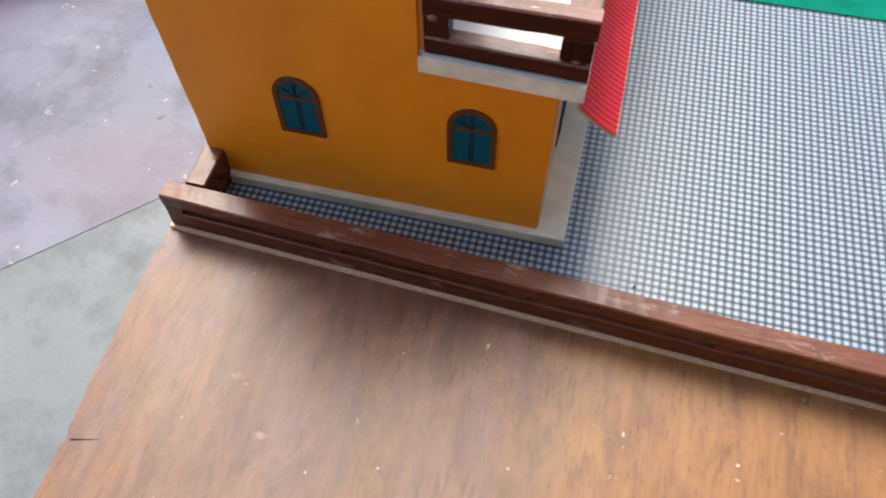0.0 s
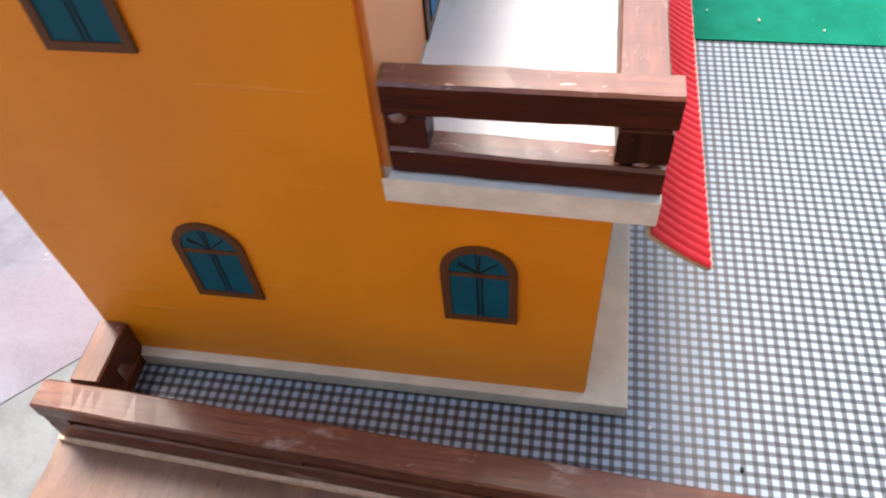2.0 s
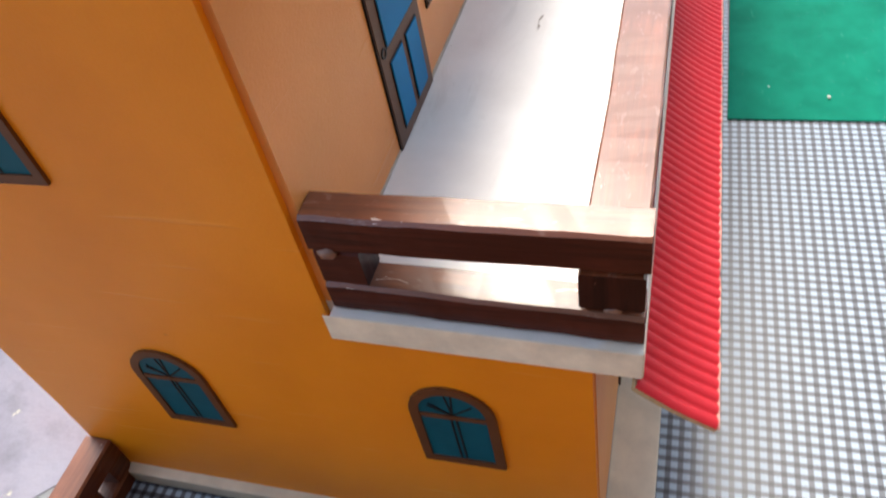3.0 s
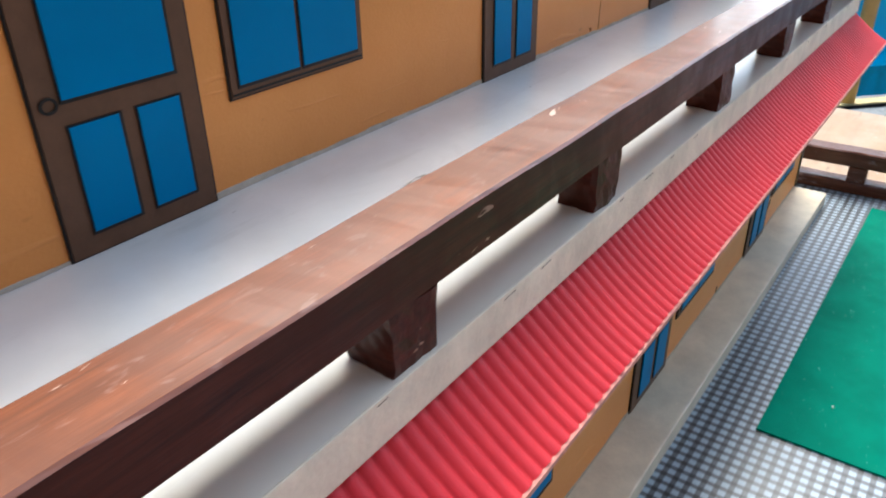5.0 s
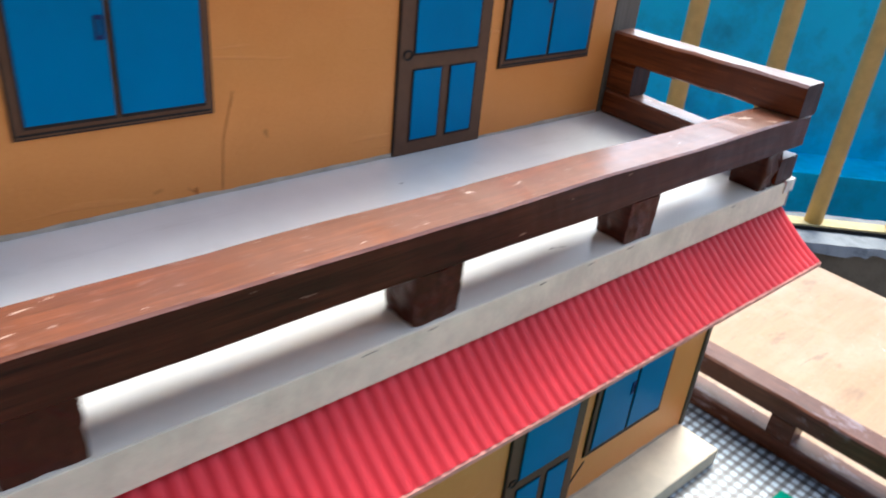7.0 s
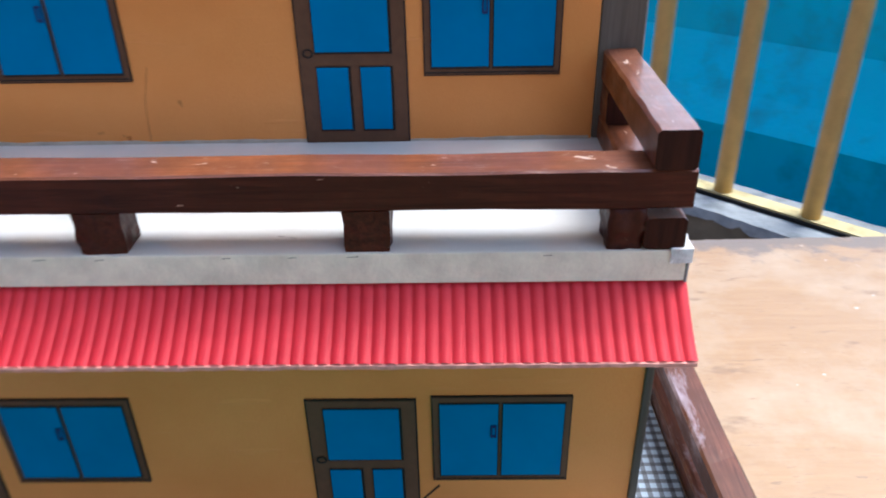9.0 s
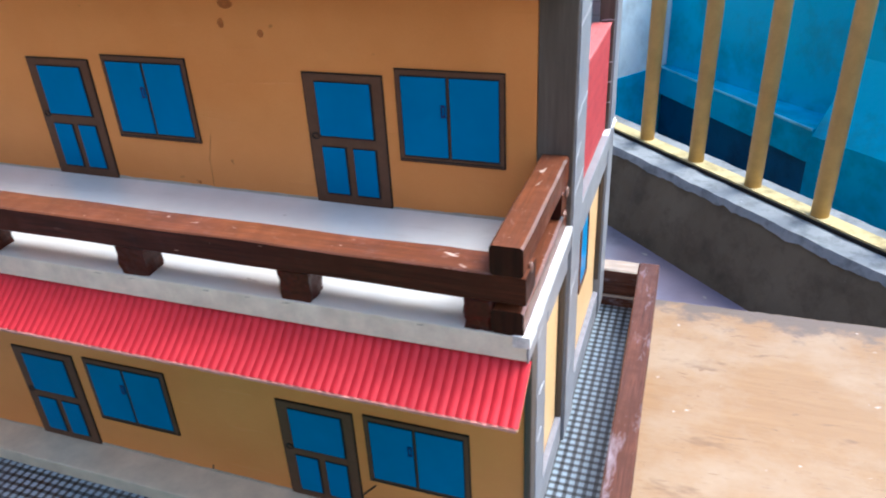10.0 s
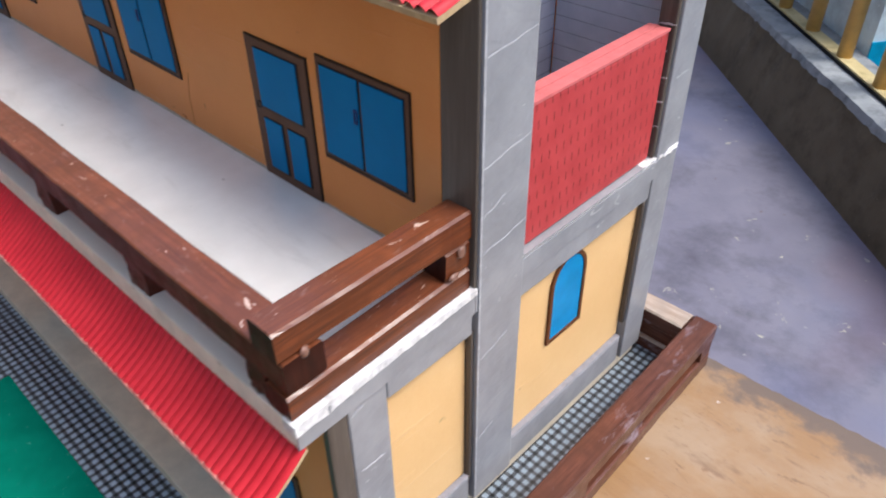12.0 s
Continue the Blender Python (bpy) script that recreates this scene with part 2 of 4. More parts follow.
def brick_card():
    """Red card printed with staggered rows of short dark upright dashes."""
    m, n, l, b = mat("red_printed_brick_card", 0.55, 0.05, 0.4)
    sep = n.new("ShaderNodeSeparateXYZ")
    l.new(coords(n, l, (1, 1 / (0.047 * U), 1 / (0.078 * U))), sep.inputs[0])

    def math_node(op, a, c=None):
        k = n.new("ShaderNodeMath")
        k.operation = op
        for sock, v in zip(k.inputs, (a, c)):
            if v is None:
                continue
            if isinstance(v, (int, float)):
                sock.default_value = v
            else:
                l.new(v, sock)
        return k.outputs[0]

    row = math_node("FLOOR", sep.outputs["Z"])
    u = math_node("FRACT", math_node("ADD", sep.outputs["Y"], math_node("MULTIPLY", row, 0.37)))
    w = math_node("FRACT", sep.outputs["Z"])
    dash = math_node("MULTIPLY", math_node("LESS_THAN", u, 0.12), math_node("MULTIPLY", math_node("GREATER_THAN", w, 0.3), math_node("LESS_THAN", w, 0.78)))
    v = noise_tex(n, l, (60, 60, 60), 1.0, 4)
    col = ramp(n, l, v, [(0.3, (0.40, 0.042, 0.044)), (0.7, (0.50, 0.062, 0.062))])
    col = mix(n, l, math_node("MULTIPLY", dash, 0.8), col, (0.08, 0.010, 0.012))
    l.new(col, b.inputs["Base Color"])
    return m


BRICK = brick_card()
LINED = ruled_card("grey_blue_lined_paper", (0.40, 0.435, 0.53), (0.50, 0.53, 0.62), (0.24, 0.26, 0.33), 0.075, 0.07)
SEAM = plain("pale_tape_crease", (0.42, 0.42, 0.435), 0.4, 0.25, 300, 0.2, 0.3)
BAND_TOP = plain("pale_grey_band_edge", (0.24, 0.235, 0.26), 0.6, 0.2, 150, 0, 0.3)


def tape():
    """Silver-grey adhesive tape, creased."""
    m, n, l, b = mat("silver_grey_tape", 0.36, 0.25, 0.25)
    v = noise_tex(n, l, (40, 40, 40), 1.0, 5, 0.6)
    col = ramp(n, l, v, [(0.3, (0.235, 0.238, 0.250)), (0.7, (0.325, 0.328, 0.34))])
    crease = grey(n, l, noise_tex(n, l, (60, 45, 150), 1.0, 2, 0.5, 1.5), 0.725, 0.745)
    col = mix(n, l, crease, col, (0.45, 0.45, 0.46))
    l.new(col, b.inputs["Base Color"])
    relief(n, l, b, noise_tex(n, l, (60, 60, 160), 1.0, 3, 0.5, 1.0), 0.4, 0.001)
    return m


TAPE = tape()


def plywood():
    """Weathered plywood table top: long grain, grey-violet scuffs, knots, chalky stains."""
    m, n, l, b = mat("weathered_plywood", 0.5, 0.5, 0.36, 0.0, 0.3)
    grain = noise_tex(n, l, (14, 170, 170), 1.0, 5, 0.65, 0.6)
    col = ramp(n, l, grain, [(0.28, (0.20, 0.088, 0.030)), (0.5, (0.36, 0.185, 0.075)), (0.72, (0.46, 0.27, 0.125))])
    pale = grey(n, l, noise_tex(n, l, (5, 16, 5), 1.0, 6, 0.65), 0.42, 0.68)
    col = mix(n, l, pale, col, (0.42, 0.27, 0.16))
    sep = n.new("ShaderNodeSeparateXYZ")
    l.new(coords(n, l, (1, 1, 1)), sep.inputs[0])
    raw = ramp(n, l, grain, [(0.2, (0.27, 0.145, 0.058)), (0.8, (0.35, 0.205, 0.092))])
    raw = mix(n, l, grey(n, l, noise_tex(n, l, (12, 14, 12), 1.0, 6, 0.65), 0.45, 0.68), raw, (0.37, 0.255, 0.155))
    raw = mix(n, l, grey(n, l, noise_tex(n, l, (20, 90, 40), 1.0, 4, 0.6, 1.0), 0.66, 0.70), raw, (0.22, 0.125, 0.06))
    streak = noise_tex(n, l, (7, 60, 60), 1.0, 5, 0.62, 0.35)
    old = ramp(n, l, streak, [(0.28, (0.125, 0.052, 0.020)), (0.5, (0.180, 0.080, 0.030)), (0.72, (0.225, 0.112, 0.048))])
    old = mix(n, l, mix(n, l, 0.45, (0, 0, 0), grey(n, l, grain, 0.5, 0.72)), old, (0.13, 0.048, 0.014))
    old = mix(n, l, mix(n, l, 0.75, (0, 0, 0), grey(n, l, noise_tex(n, l, (9, 22, 9), 1.0, 6, 0.65, 0.5), 0.45, 0.70)), old, (0.160, 0.079, 0.074))
    old = mix(n, l, mix(n, l, 0.6, (0, 0, 0), grey(n, l, noise_tex(n, l, (6, 11, 6), 1.0, 5, 0.6, 0.5), 0.48, 0.66)), old, (0.29, 0.130, 0.030))
    old = mix(n, l, mix(n, l, 0.55, (0, 0, 0), pale), old, (0.26, 0.155, 0.115))
    patch = n.new("ShaderNodeMath")
    patch.operation = "MULTIPLY_ADD"
    patch.inputs[1].default_value = 0.10
    l.new(noise_tex(n, l, (9, 16, 9), 1.0, 5, 0.6, 0.4), patch.inputs[0])
    l.new(sep.outputs["Y"], patch.inputs[2])
    fresh = mix(n, l, 0.75, old, ramp(n, l, streak, [(0.3, (0.25, 0.112, 0.024)), (0.7, (0.38, 0.195, 0.050))]))
    old = mix(n, l, grey(n, l, patch.outputs[0], -0.105, 0.055), fresh, old)
    fine = noise_tex(n, l, (60, 420, 420), 1.0, 4, 0.6, 0.4)
    old = mix(n, l, mix(n, l, 0.42, (0, 0, 0), grey(n, l, fine, 0.55, 0.66)), old, (0.075, 0.030, 0.022))
    mottle = ramp(n, l, noise_tex(n, l, (16, 40, 30), 1.0, 7, 0.68, 0.6), [(0.30, (0.50, 0.41, 0.37)), (0.48, (0.83, 0.73, 0.73)), (0.68, (1.06, 0.96, 0.98))])
    old = mix(n, l, 1.0, old, mottle, "MULTIPLY")
    pits = grey(n, l, noise_tex(n, l, (170, 260, 260), 1.0, 3, 0.55, 0.3), 0.722, 0.76)
    old = mix(n, l, pits, old, (0.035, 0.015, 0.010))
    col = mix(n, l, grey(n, l, sep.outputs["X"], 0.15, 0.45), old, raw)
    edge = n.new("ShaderNodeMath")
    edge.operation = "ADD"
    l.new(sep.outputs["Y"], edge.inputs[0])
    wear = n.new("ShaderNodeMath")
    wear.operation = "MULTIPLY"
    wear.inputs[1].default_value = 0.16
    l.new(noise_tex(n, l, (28, 40, 30), 1.0, 5, 0.65), wear.inputs[0])
    l.new(wear.outputs[0], edge.inputs[1])
    worn_end = mix(n, l, grey(n, l, sep.outputs["X"], 0.55, 0.66), (0, 0, 0), grey(n, l, edge.outputs[0], 0.362, 0.385))
    col = mix(n, l, worn_end, col, (0.15, 0.105, 0.075))
    dark = grey(n, l, noise_tex(n, l, (16, 45, 40), 1.0, 4, 0.6), 0.62, 0.78)
    col = mix(n, l, dark, col, (0.13, 0.060, 0.026))
    pores = grey(n, l, noise_tex(n, l, (90, 900, 900), 1.0, 2, 0.5), 0.66, 0.72)
    col = mix(n, l, mix(n, l, 0.3, (0, 0, 0), pores), col, (0.06, 0.028, 0.014))
    chips = grey(n, l, noise_tex(n, l, (95, 120, 95), 1.0, 3, 0.55), 0.735, 0.75)
    col = mix(n, l, chips, col, (0.50, 0.40, 0.33))
    l.new(col, b.inputs["Base Color"])
    l.new(ramp(n, l, noise_tex(n, l, (8, 20, 8), 1.0, 4), [(0.3, (0.42,) * 3), (0.7, (0.65,) * 3)]), b.inputs["Roughness"])
    relief(n, l, b, mix(n, l, 0.45, mix(n, l, 0.35, grain, pores), noise_tex(n, l, (130, 190, 130), 1.0, 4, 0.6)), 0.55, 0.0016)
    return m


PLY = plywood()
CHALK = plain("chalky_scuff", (0.40, 0.27, 0.22), 0.8, 0.3, 260, 0, 0.5)


def concrete(name, low, high, spots, size=3.0, rough=0.55, tints=None):
    m, n, l, b = mat(name, rough, 0.15, 0.35)
    v = noise_tex(n, l, (size,) * 3, 1.0, 7, 0.65)
    col = ramp(n, l, v, [(0.3, low), (0.7, high)])
    stain = grey(n, l, noise_tex(n, l, (size * 2.2,) * 3, 1.0, 6, 0.65), 0.48, 0.72)
    col = mix(n, l, stain, col, tuple(0.62 * c for c in low))
    flecks = grey(n, l, noise_tex(n, l, (size * 13,) * 3, 1.0, 4, 0.6), 0.70, 0.78)
    col = mix(n, l, flecks, col, spots)
    if tints:
        a = grey(n, l, noise_tex(n, l, (1.6, 2.3, 2), 1.0, 4, 0.55), 0.46, 0.62)
        col = mix(n, l, mix(n, l, 0.5, (0, 0, 0), a), col, tints[0])
        c = grey(n, l, noise_tex(n, l, (2.6, 1.7, 3), 1.0, 4, 0.55), 0.50, 0.66)
        col = mix(n, l, mix(n, l, 0.55, (0, 0, 0), c), col, tints[1])
        paint = grey(n, l, noise_tex(n, l, (30, 27, 30), 1.0, 4, 0.6, 0.4), 0.665, 0.73)
        col = mix(n, l, paint, col, (0.45, 0.43, 0.34))
        rust = grey(n, l, noise_tex(n, l, (24, 22, 24), 1.0, 2, 0.5), 0.74, 0.77)
        col = mix(n, l, rust, col, (0.15, 0.11, 0.11))
    l.new(col, b.inputs["Base Color"])
    relief(n, l, b, noise_tex(n, l, (90, 90, 90), 1.0, 5), 0.35, 0.003)
    return m


FLOOR = concrete("violet_grey_cement", (0.165, 0.160, 0.205), (0.245, 0.238, 0.290), (0.34, 0.33, 0.33), 3.5, 0.5, ((0.150, 0.175, 0.30), (0.205, 0.150, 0.180)))
FLOOR_NEW = concrete("pale_grey_cement", (0.165, 0.178, 0.184), (0.215, 0.228, 0.232), (0.28, 0.285, 0.28), 4)
SILL = concrete("ochre_painted_sill", (0.46, 0.37, 0.17), (0.60, 0.50, 0.27), (0.66, 0.60, 0.42), 14, 0.6)
CURB = concrete("dark_brown_cement", (0.105, 0.082, 0.052), (0.155, 0.124, 0.082), (0.20, 0.165, 0.115), 6, 0.8)
CURB_TOP = concrete("pale_rough_cement", (0.20, 0.22, 0.235), (0.32, 0.34, 0.35), (0.42, 0.44, 0.44), 12, 0.8)
BLUE_WALL = concrete("bright_blue_wall_paint", (0.003, 0.435, 0.745), (0.006, 0.51, 0.825), (0.010, 0.50, 0.81), 4, 0.4)
UNSEEN_WALL = concrete("brown_unseen_wall", (0.11, 0.095, 0.08), (0.15, 0.13, 0.11), (0.19, 0.17, 0.15), 2, 0.7)
RIM = concrete("light_blue_highlight", (0.16, 0.62, 0.86), (0.30, 0.72, 0.92), (0.4, 0.78, 0.94), 9, 0.5)
LEDGE_SHADE = concrete("navy_ledge_shade", (0.0, 0.075, 0.175), (0.001, 0.10, 0.22), (0.002, 0.12, 0.25), 5, 0.6)
PALE_WALL = concrete("pale_blue_wall_paint", (0.72, 0.88, 0.95), (0.78, 0.92, 0.97), (0.80, 0.92, 0.97), 3, 0.5)


# ---------------------------------------------------------------- building helpers
def mesh_of(name, bm, material, smooth=False):
    bmesh.ops.recalc_face_normals(bm, faces=bm.faces)
    bmesh.ops.scale(bm, vec=(U, U, U), verts=bm.verts)
    me = bpy.data.meshes.new(name)
    bm.to_mesh(me)
    bm.free()
    me.materials.append(material)
    if smooth:
        me.polygons.foreach_set("use_smooth", [True] * len(me.polygons))
    return me


def part(name, bm, material, parent=None, label="", smooth=False, top=None, ends=None):
    ob = new(name, mesh_of(name, bm, material, smooth))
    if top:  # paler upper side: top light put into its colour, along with wear
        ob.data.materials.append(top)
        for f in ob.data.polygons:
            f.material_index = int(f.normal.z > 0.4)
    if ends:  # cut ends show the dark end grain
        ob.data.materials.append(END_GRAIN)
        for f in ob.data.polygons:
            if abs(f.normal["xyz".index(ends)]) > 0.9:
                f.material_index = len(ob.data.materials) - 1
    if parent is not None:
        ob.parent = parent
        up = parent
        while up.parent:
            up = up.parent
        if up.type == "EMPTY":
            ob.matrix_parent_inverse = parent.matrix_basis.inverted() if parent is up else Matrix.Identity(4)
    return tagged(ob, label)


def thing(name, at, label, category, group="", kind=""):
    ob = new(name)
    ob.empty_display_size = 0.02
    ob.matrix_basis = Matrix.Translation(Vector(at) * U)
    return tagged(ob, label, category, group, kind)


def block(x0, x1, y0, y1, z0, z1, bevel=0.0, bm=None, seg=2):
    bm = bm or bmesh.new()
    made = bmesh.ops.create_cube(bm, size=1.0)["verts"]
    for v in made:
        v.co = Vector(((x0 + x1) / 2 + v.co.x * (x1 - x0), (y0 + y1) / 2 + v.co.y * (y1 - y0), (z0 + z1) / 2 + v.co.z * (z1 - z0)))
    if bevel:
        edges = list({e for v in made for e in v.link_edges})
        bmesh.ops.bevel(bm, geom=edges, offset=bevel, segments=seg, affect="EDGES", profile=0.6)
    return bm


def stick(p, q, width, height, bevel=0.010, wobble=0.004, seed=0):
    """A hand-cut stick from p to q (the middle of its foot), with slightly wavy faces and worn corners."""
    p, q = Vector(p), Vector(q)
    along = q - p
    n = max(4, int(along.length / 0.05))
    side = Vector((-along.y, along.x, 0)).normalized()
    b = bevel
    ring = [(-width / 2, b), (-width / 2 + b, 0), (width / 2 - b, 0), (width / 2, b), (width / 2, height - b), (width / 2 - b, height), (-width / 2 + b, height), (-width / 2, height - b)]
    bm = bmesh.new()
    rows = []
    for i in range(n + 1):
        c = p + along * (i / n)
        row = []
        for u, h in ring:
            w = noise.noise(Vector((c.x * 2.3 + seed, c.y * 2.3 + 7 * (u > 0), 5 * (h > height / 2) + seed))) * wobble
            w2 = noise.noise(Vector((c.x * 9 + seed, c.y * 9 + u * 30, h * 30))) * wobble * 0.5 + noise.noise(Vector((c.x * 31 + seed, c.y * 31 + u * 50, h * 50))) * wobble * 0.35
            row.append(bm.verts.new(c + side * (u + w + w2) + Vector((0, 0, h + w - w2))))
        rows.append(row)
    for a, c in zip(rows, rows[1:]):
        for k in range(8):
            bm.faces.new((a[k], a[(k + 1) % 8], c[(k + 1) % 8], c[k]))
    bm.faces.new(rows[0])
    bm.faces.new(rows[-1])
    return bm


def plate(origin, u, v, outline, thick, holes=None, bm=None):
    """A flat outline in the plane of u and v, raised by thick along u x v. holes: an inner outline of as many points."""
    bm = bm or bmesh.new()
    o, u, v = Vector(origin), Vector(u), Vector(v)
    w = u.cross(v).normalized() * thick
    put = lambda pts, d: [bm.verts.new(o + u * a + v * b + d) for a, b in pts]
    back, front = put(outline, Vector()), put(outline, w)
    n = len(outline)
    for k in range(n):
        bm.faces.new((back[k], back[(k + 1) % n], front[(k + 1) % n], front[k]))
    if holes:
        hb, hf = put(holes, Vector()), put(holes, w)
        for k in range(n):
            j = (k + 1) % n
            bm.faces.new((front[k], front[j], hf[j], hf[k]))
            bm.faces.new((hb[k], hf[k], hf[j], hb[j]))
    else:
        bm.faces.new(front)
    return bm


def rect(x0, x1, y0, y1):
    return [(x0, y0), (x1, y0), (x1, y1), (x0, y1)]


def line(a, b, w):
    a, b = Vector(a), Vector(b)
    s = (b - a).normalized().orthogonal() * w / 2
    return [tuple(a - s), tuple(b - s), tuple(b + s), tuple(a + s)]


def arch(w, h, spring, inset=0.0, n=14):
    """Outline of a round-headed window, w wide and h high, its head rising from spring."""
    x, top = w / 2 - inset, h - inset
    pts = [(-x, inset), (x, inset), (x, spring)]
    for k in range(1, n):
        a = math.pi * k / n
        pts.append((x * math.cos(a), spring + (top - spring) * math.sin(a)))
    return pts + [(-x, spring)]


# ---------------------------------------------------------------- the porch: floor, kerb wall, painted walls
FLOOR_Z, KERB_Z, TABLE_Z = -3.95, -2.45, -0.034
P0, ALONG = Vector((5.858, 11.069, 0)), Vector((0.7246, -0.6891, 0)).normalized()
BEYOND = Vector((-ALONG.y, ALONG.x, 0))


def porch(s, off, z):
    return P0 + ALONG * s + BEYOND * off + Vector((0, 0, z))


def prism(pts, z0, z1, bm=None):
    """A flat-topped solid over plan points."""
    bm = bm or bmesh.new()
    low, high = ([bm.verts.new((p[0], p[1], z)) for p in pts] for z in (z0, z1))
    n = len(pts)
    for k in range(n):
        bm.faces.new((low[k], low[(k + 1) % n], high[(k + 1) % n], high[k]))
    bm.faces.new(low)
    bm.faces.new(high)
    return bm


def run(s0, s1, o0, o1, z0, z1):
    return prism([porch(s0, o0, 0), porch(s1, o0, 0), porch(s1, o1, 0), porch(s0, o1, 0)], z0, z1)


joint = -6.75  # the floor's joint runs beside the kerb
tagged(part("floor", run(-60, 60, joint + 0.012, 30, FLOOR_Z - 0.5, FLOOR_Z), FLOOR), "violet-grey cement porch floor, stained and speckled with paint", "floor", kind="structure")
tagged(part("floor_pale", run(-60, 60, -70, joint - 0.012, FLOOR_Z - 0.5, FLOOR_Z + 0.01), FLOOR_NEW), "paler grey cement floor beyond a joint", "floor", kind="structure")


def kerb():
    """Low cement wall with a ragged pale top, in short lengths so that its edges waver."""
    bm = bmesh.new()
    n = 160
    rows = []
    for i in range(n + 1):
        s = -26 + 48 * i / n
        w = 0.05 * noise.noise(Vector((s * 1.7, 0, 0))) + 0.04 * noise.noise(Vector((s * 5, 3, 0)))
        rows.append([bm.verts.new(porch(s, o, z)) for o, z in ((-0.95, FLOOR_Z - 0.1), (-0.60 + w, KERB_Z - 0.10 + w), (0.55, KERB_Z - 0.12), (0.55, FLOOR_Z - 0.1))])
    for a, b in zip(rows, rows[1:]):
        for k in range(3):
            bm.faces.new((a[k], a[k + 1], b[k + 1], b[k]))
    return bm


def kerb_cap():
    bm = bmesh.new()
    n = 480
    rows = []
    for i in range(n + 1):
        s = -26 + 48 * i / n
        w = 0.045 * noise.noise(Vector((s * 1.3, 9, 0))) + 0.05 * noise.noise(Vector((s * 4.1, 4, 0))) + 0.035 * noise.noise(Vector((s * 11, 2, 0)))
        h = 0.02 * noise.noise(Vector((s * 3, 1, 0)))
        rows.append([bm.verts.new(porch(s, o, z)) for o, z in ((-0.64 + w * 0.8, KERB_Z - 0.16 + w), (-0.60 + w * 0.5, KERB_Z - 0.02 + h), (-0.3, KERB_Z + h), (0.5, KERB_Z + h), (0.58, KERB_Z - 0.15))])
    for a, b in zip(rows, rows[1:]):
        for k in range(4):
            bm.faces.new((a[k], a[k + 1], b[k + 1], b[k]))
    return bm


tagged(part("kerb_wall", kerb(), CURB), "low dark brown cement wall under the bars", "wall", kind="structure")
tagged(part("kerb_cap", kerb_cap(), CURB_TOP), "ragged pale cement cap on the low wall", "wall", kind="structure")
HIGH = 1.3  # top of the outer walls
tagged(part("wall_blue", run(-4.95, 30, 3.35, 3.8, FLOOR_Z - 0.5, HIGH), BLUE_WALL), "bright blue painted wall behind the bars", "wall", kind="structure")
ledge = [porch(-4.50, 3.13, 0), porch(0.4, 2.50, 0), porch(0.4, 3.347, 0), porch(-4.50, 3.347, 0)]
tagged(part("wall_ledge", prism(ledge, -2.86, -2.2), BLUE_WALL), "blue painted ledge along the wall", "wall", kind="structure")
# thin pale strip: the bright highlight on the ledge's edge, as colour
rim = [porch(-4.48, 3.10, 0), porch(0.4, 2.472, 0), porch(0.4, 2.52, 0), porch(-4.48, 3.148, 0)]
tagged(part("wall_ledge_rim", prism(rim, -2.225, -2.188), RIM), "pale rim painting the highlight along the blue ledge", "wall", kind="structure")
# navy block stands in for the shaded recess below the ledge
tagged(part("wall_ledge_shade", prism([porch(-4.40, 3.20, 0), porch(0.36, 2.60, 0), porch(0.36, 3.346, 0), porch(-4.40, 3.346, 0)], FLOOR_Z - 0.4, -2.864), LEDGE_SHADE), "dark navy band painting the shade under the blue ledge", "wall", kind="structure")
batter = bmesh.new()  # the wall's foot slopes back beside the ledge
ends = [[batter.verts.new(porch(s, o, z)) for o, z in ((2.5, FLOOR_Z - 0.4), (2.5, -2.32), (2.86, -1.80), (3.345, -0.95), (3.345, FLOOR_Z - 0.4))] for s in (0.402, 6.398)]
for k in range(5):
    batter.faces.new((ends[0][k], ends[0][(k + 1) % 5], ends[1][(k + 1) % 5], ends[1][k]))
for e in ends:
    batter.faces.new(e)
tagged(part("wall_batter", batter, BLUE_WALL), "blue painted foot of the wall, sloping back", "wall", kind="structure")
# added out of view: blocks low sky and sets the bounce from this side
tagged(part("wall_unseen", run(-60, 60, -24, -23, FLOOR_Z - 0.5, 22), UNSEEN_WALL), "plain brown unseen wall, added to close the porch and limit its fill light", "wall", kind="structure")
tagged(part("wall_ledge_low", run(6.4, 24, 2.2, 3.347, FLOOR_Z - 0.4, -2.37), BLUE_WALL), "low blue painted ledge along the wall", "wall", kind="structure")
corner, turn, far = porch(-4.50, 3.40, 0), porch(-4.08, 0.575, 0), porch(-26, 0.575, 0)
thick = Vector((-0.83, 0.55, 0)) * 0.4
tagged(part("wall_dado", prism([corner, turn, porch(-4.7, 0.6, 0), corner + thick], FLOOR_Z - 0.5, -2.2), BLUE_WALL), "blue painted lower part of the wall", "wall", kind="structure")
step = thick * 0.05
tagged(part("wall_pale", prism([corner + step, turn + step, far, far + BEYOND * 0.4, porch(-4.7, 0.9, 0), corner + thick], -2.2, HIGH), PALE_WALL), "pale blue painted wall above a blue dado", "wall", kind="structure")
tagged(part("wall_pale_foot", prism([turn + step + ALONG * -0.02, far, far + BEYOND * 0.4, porch(-4.72, 0.595, 0)], FLOOR_Z - 0.5, -2.2), PALE_WALL), "pale blue painted wall behind the low wall", "wall", kind="structure")


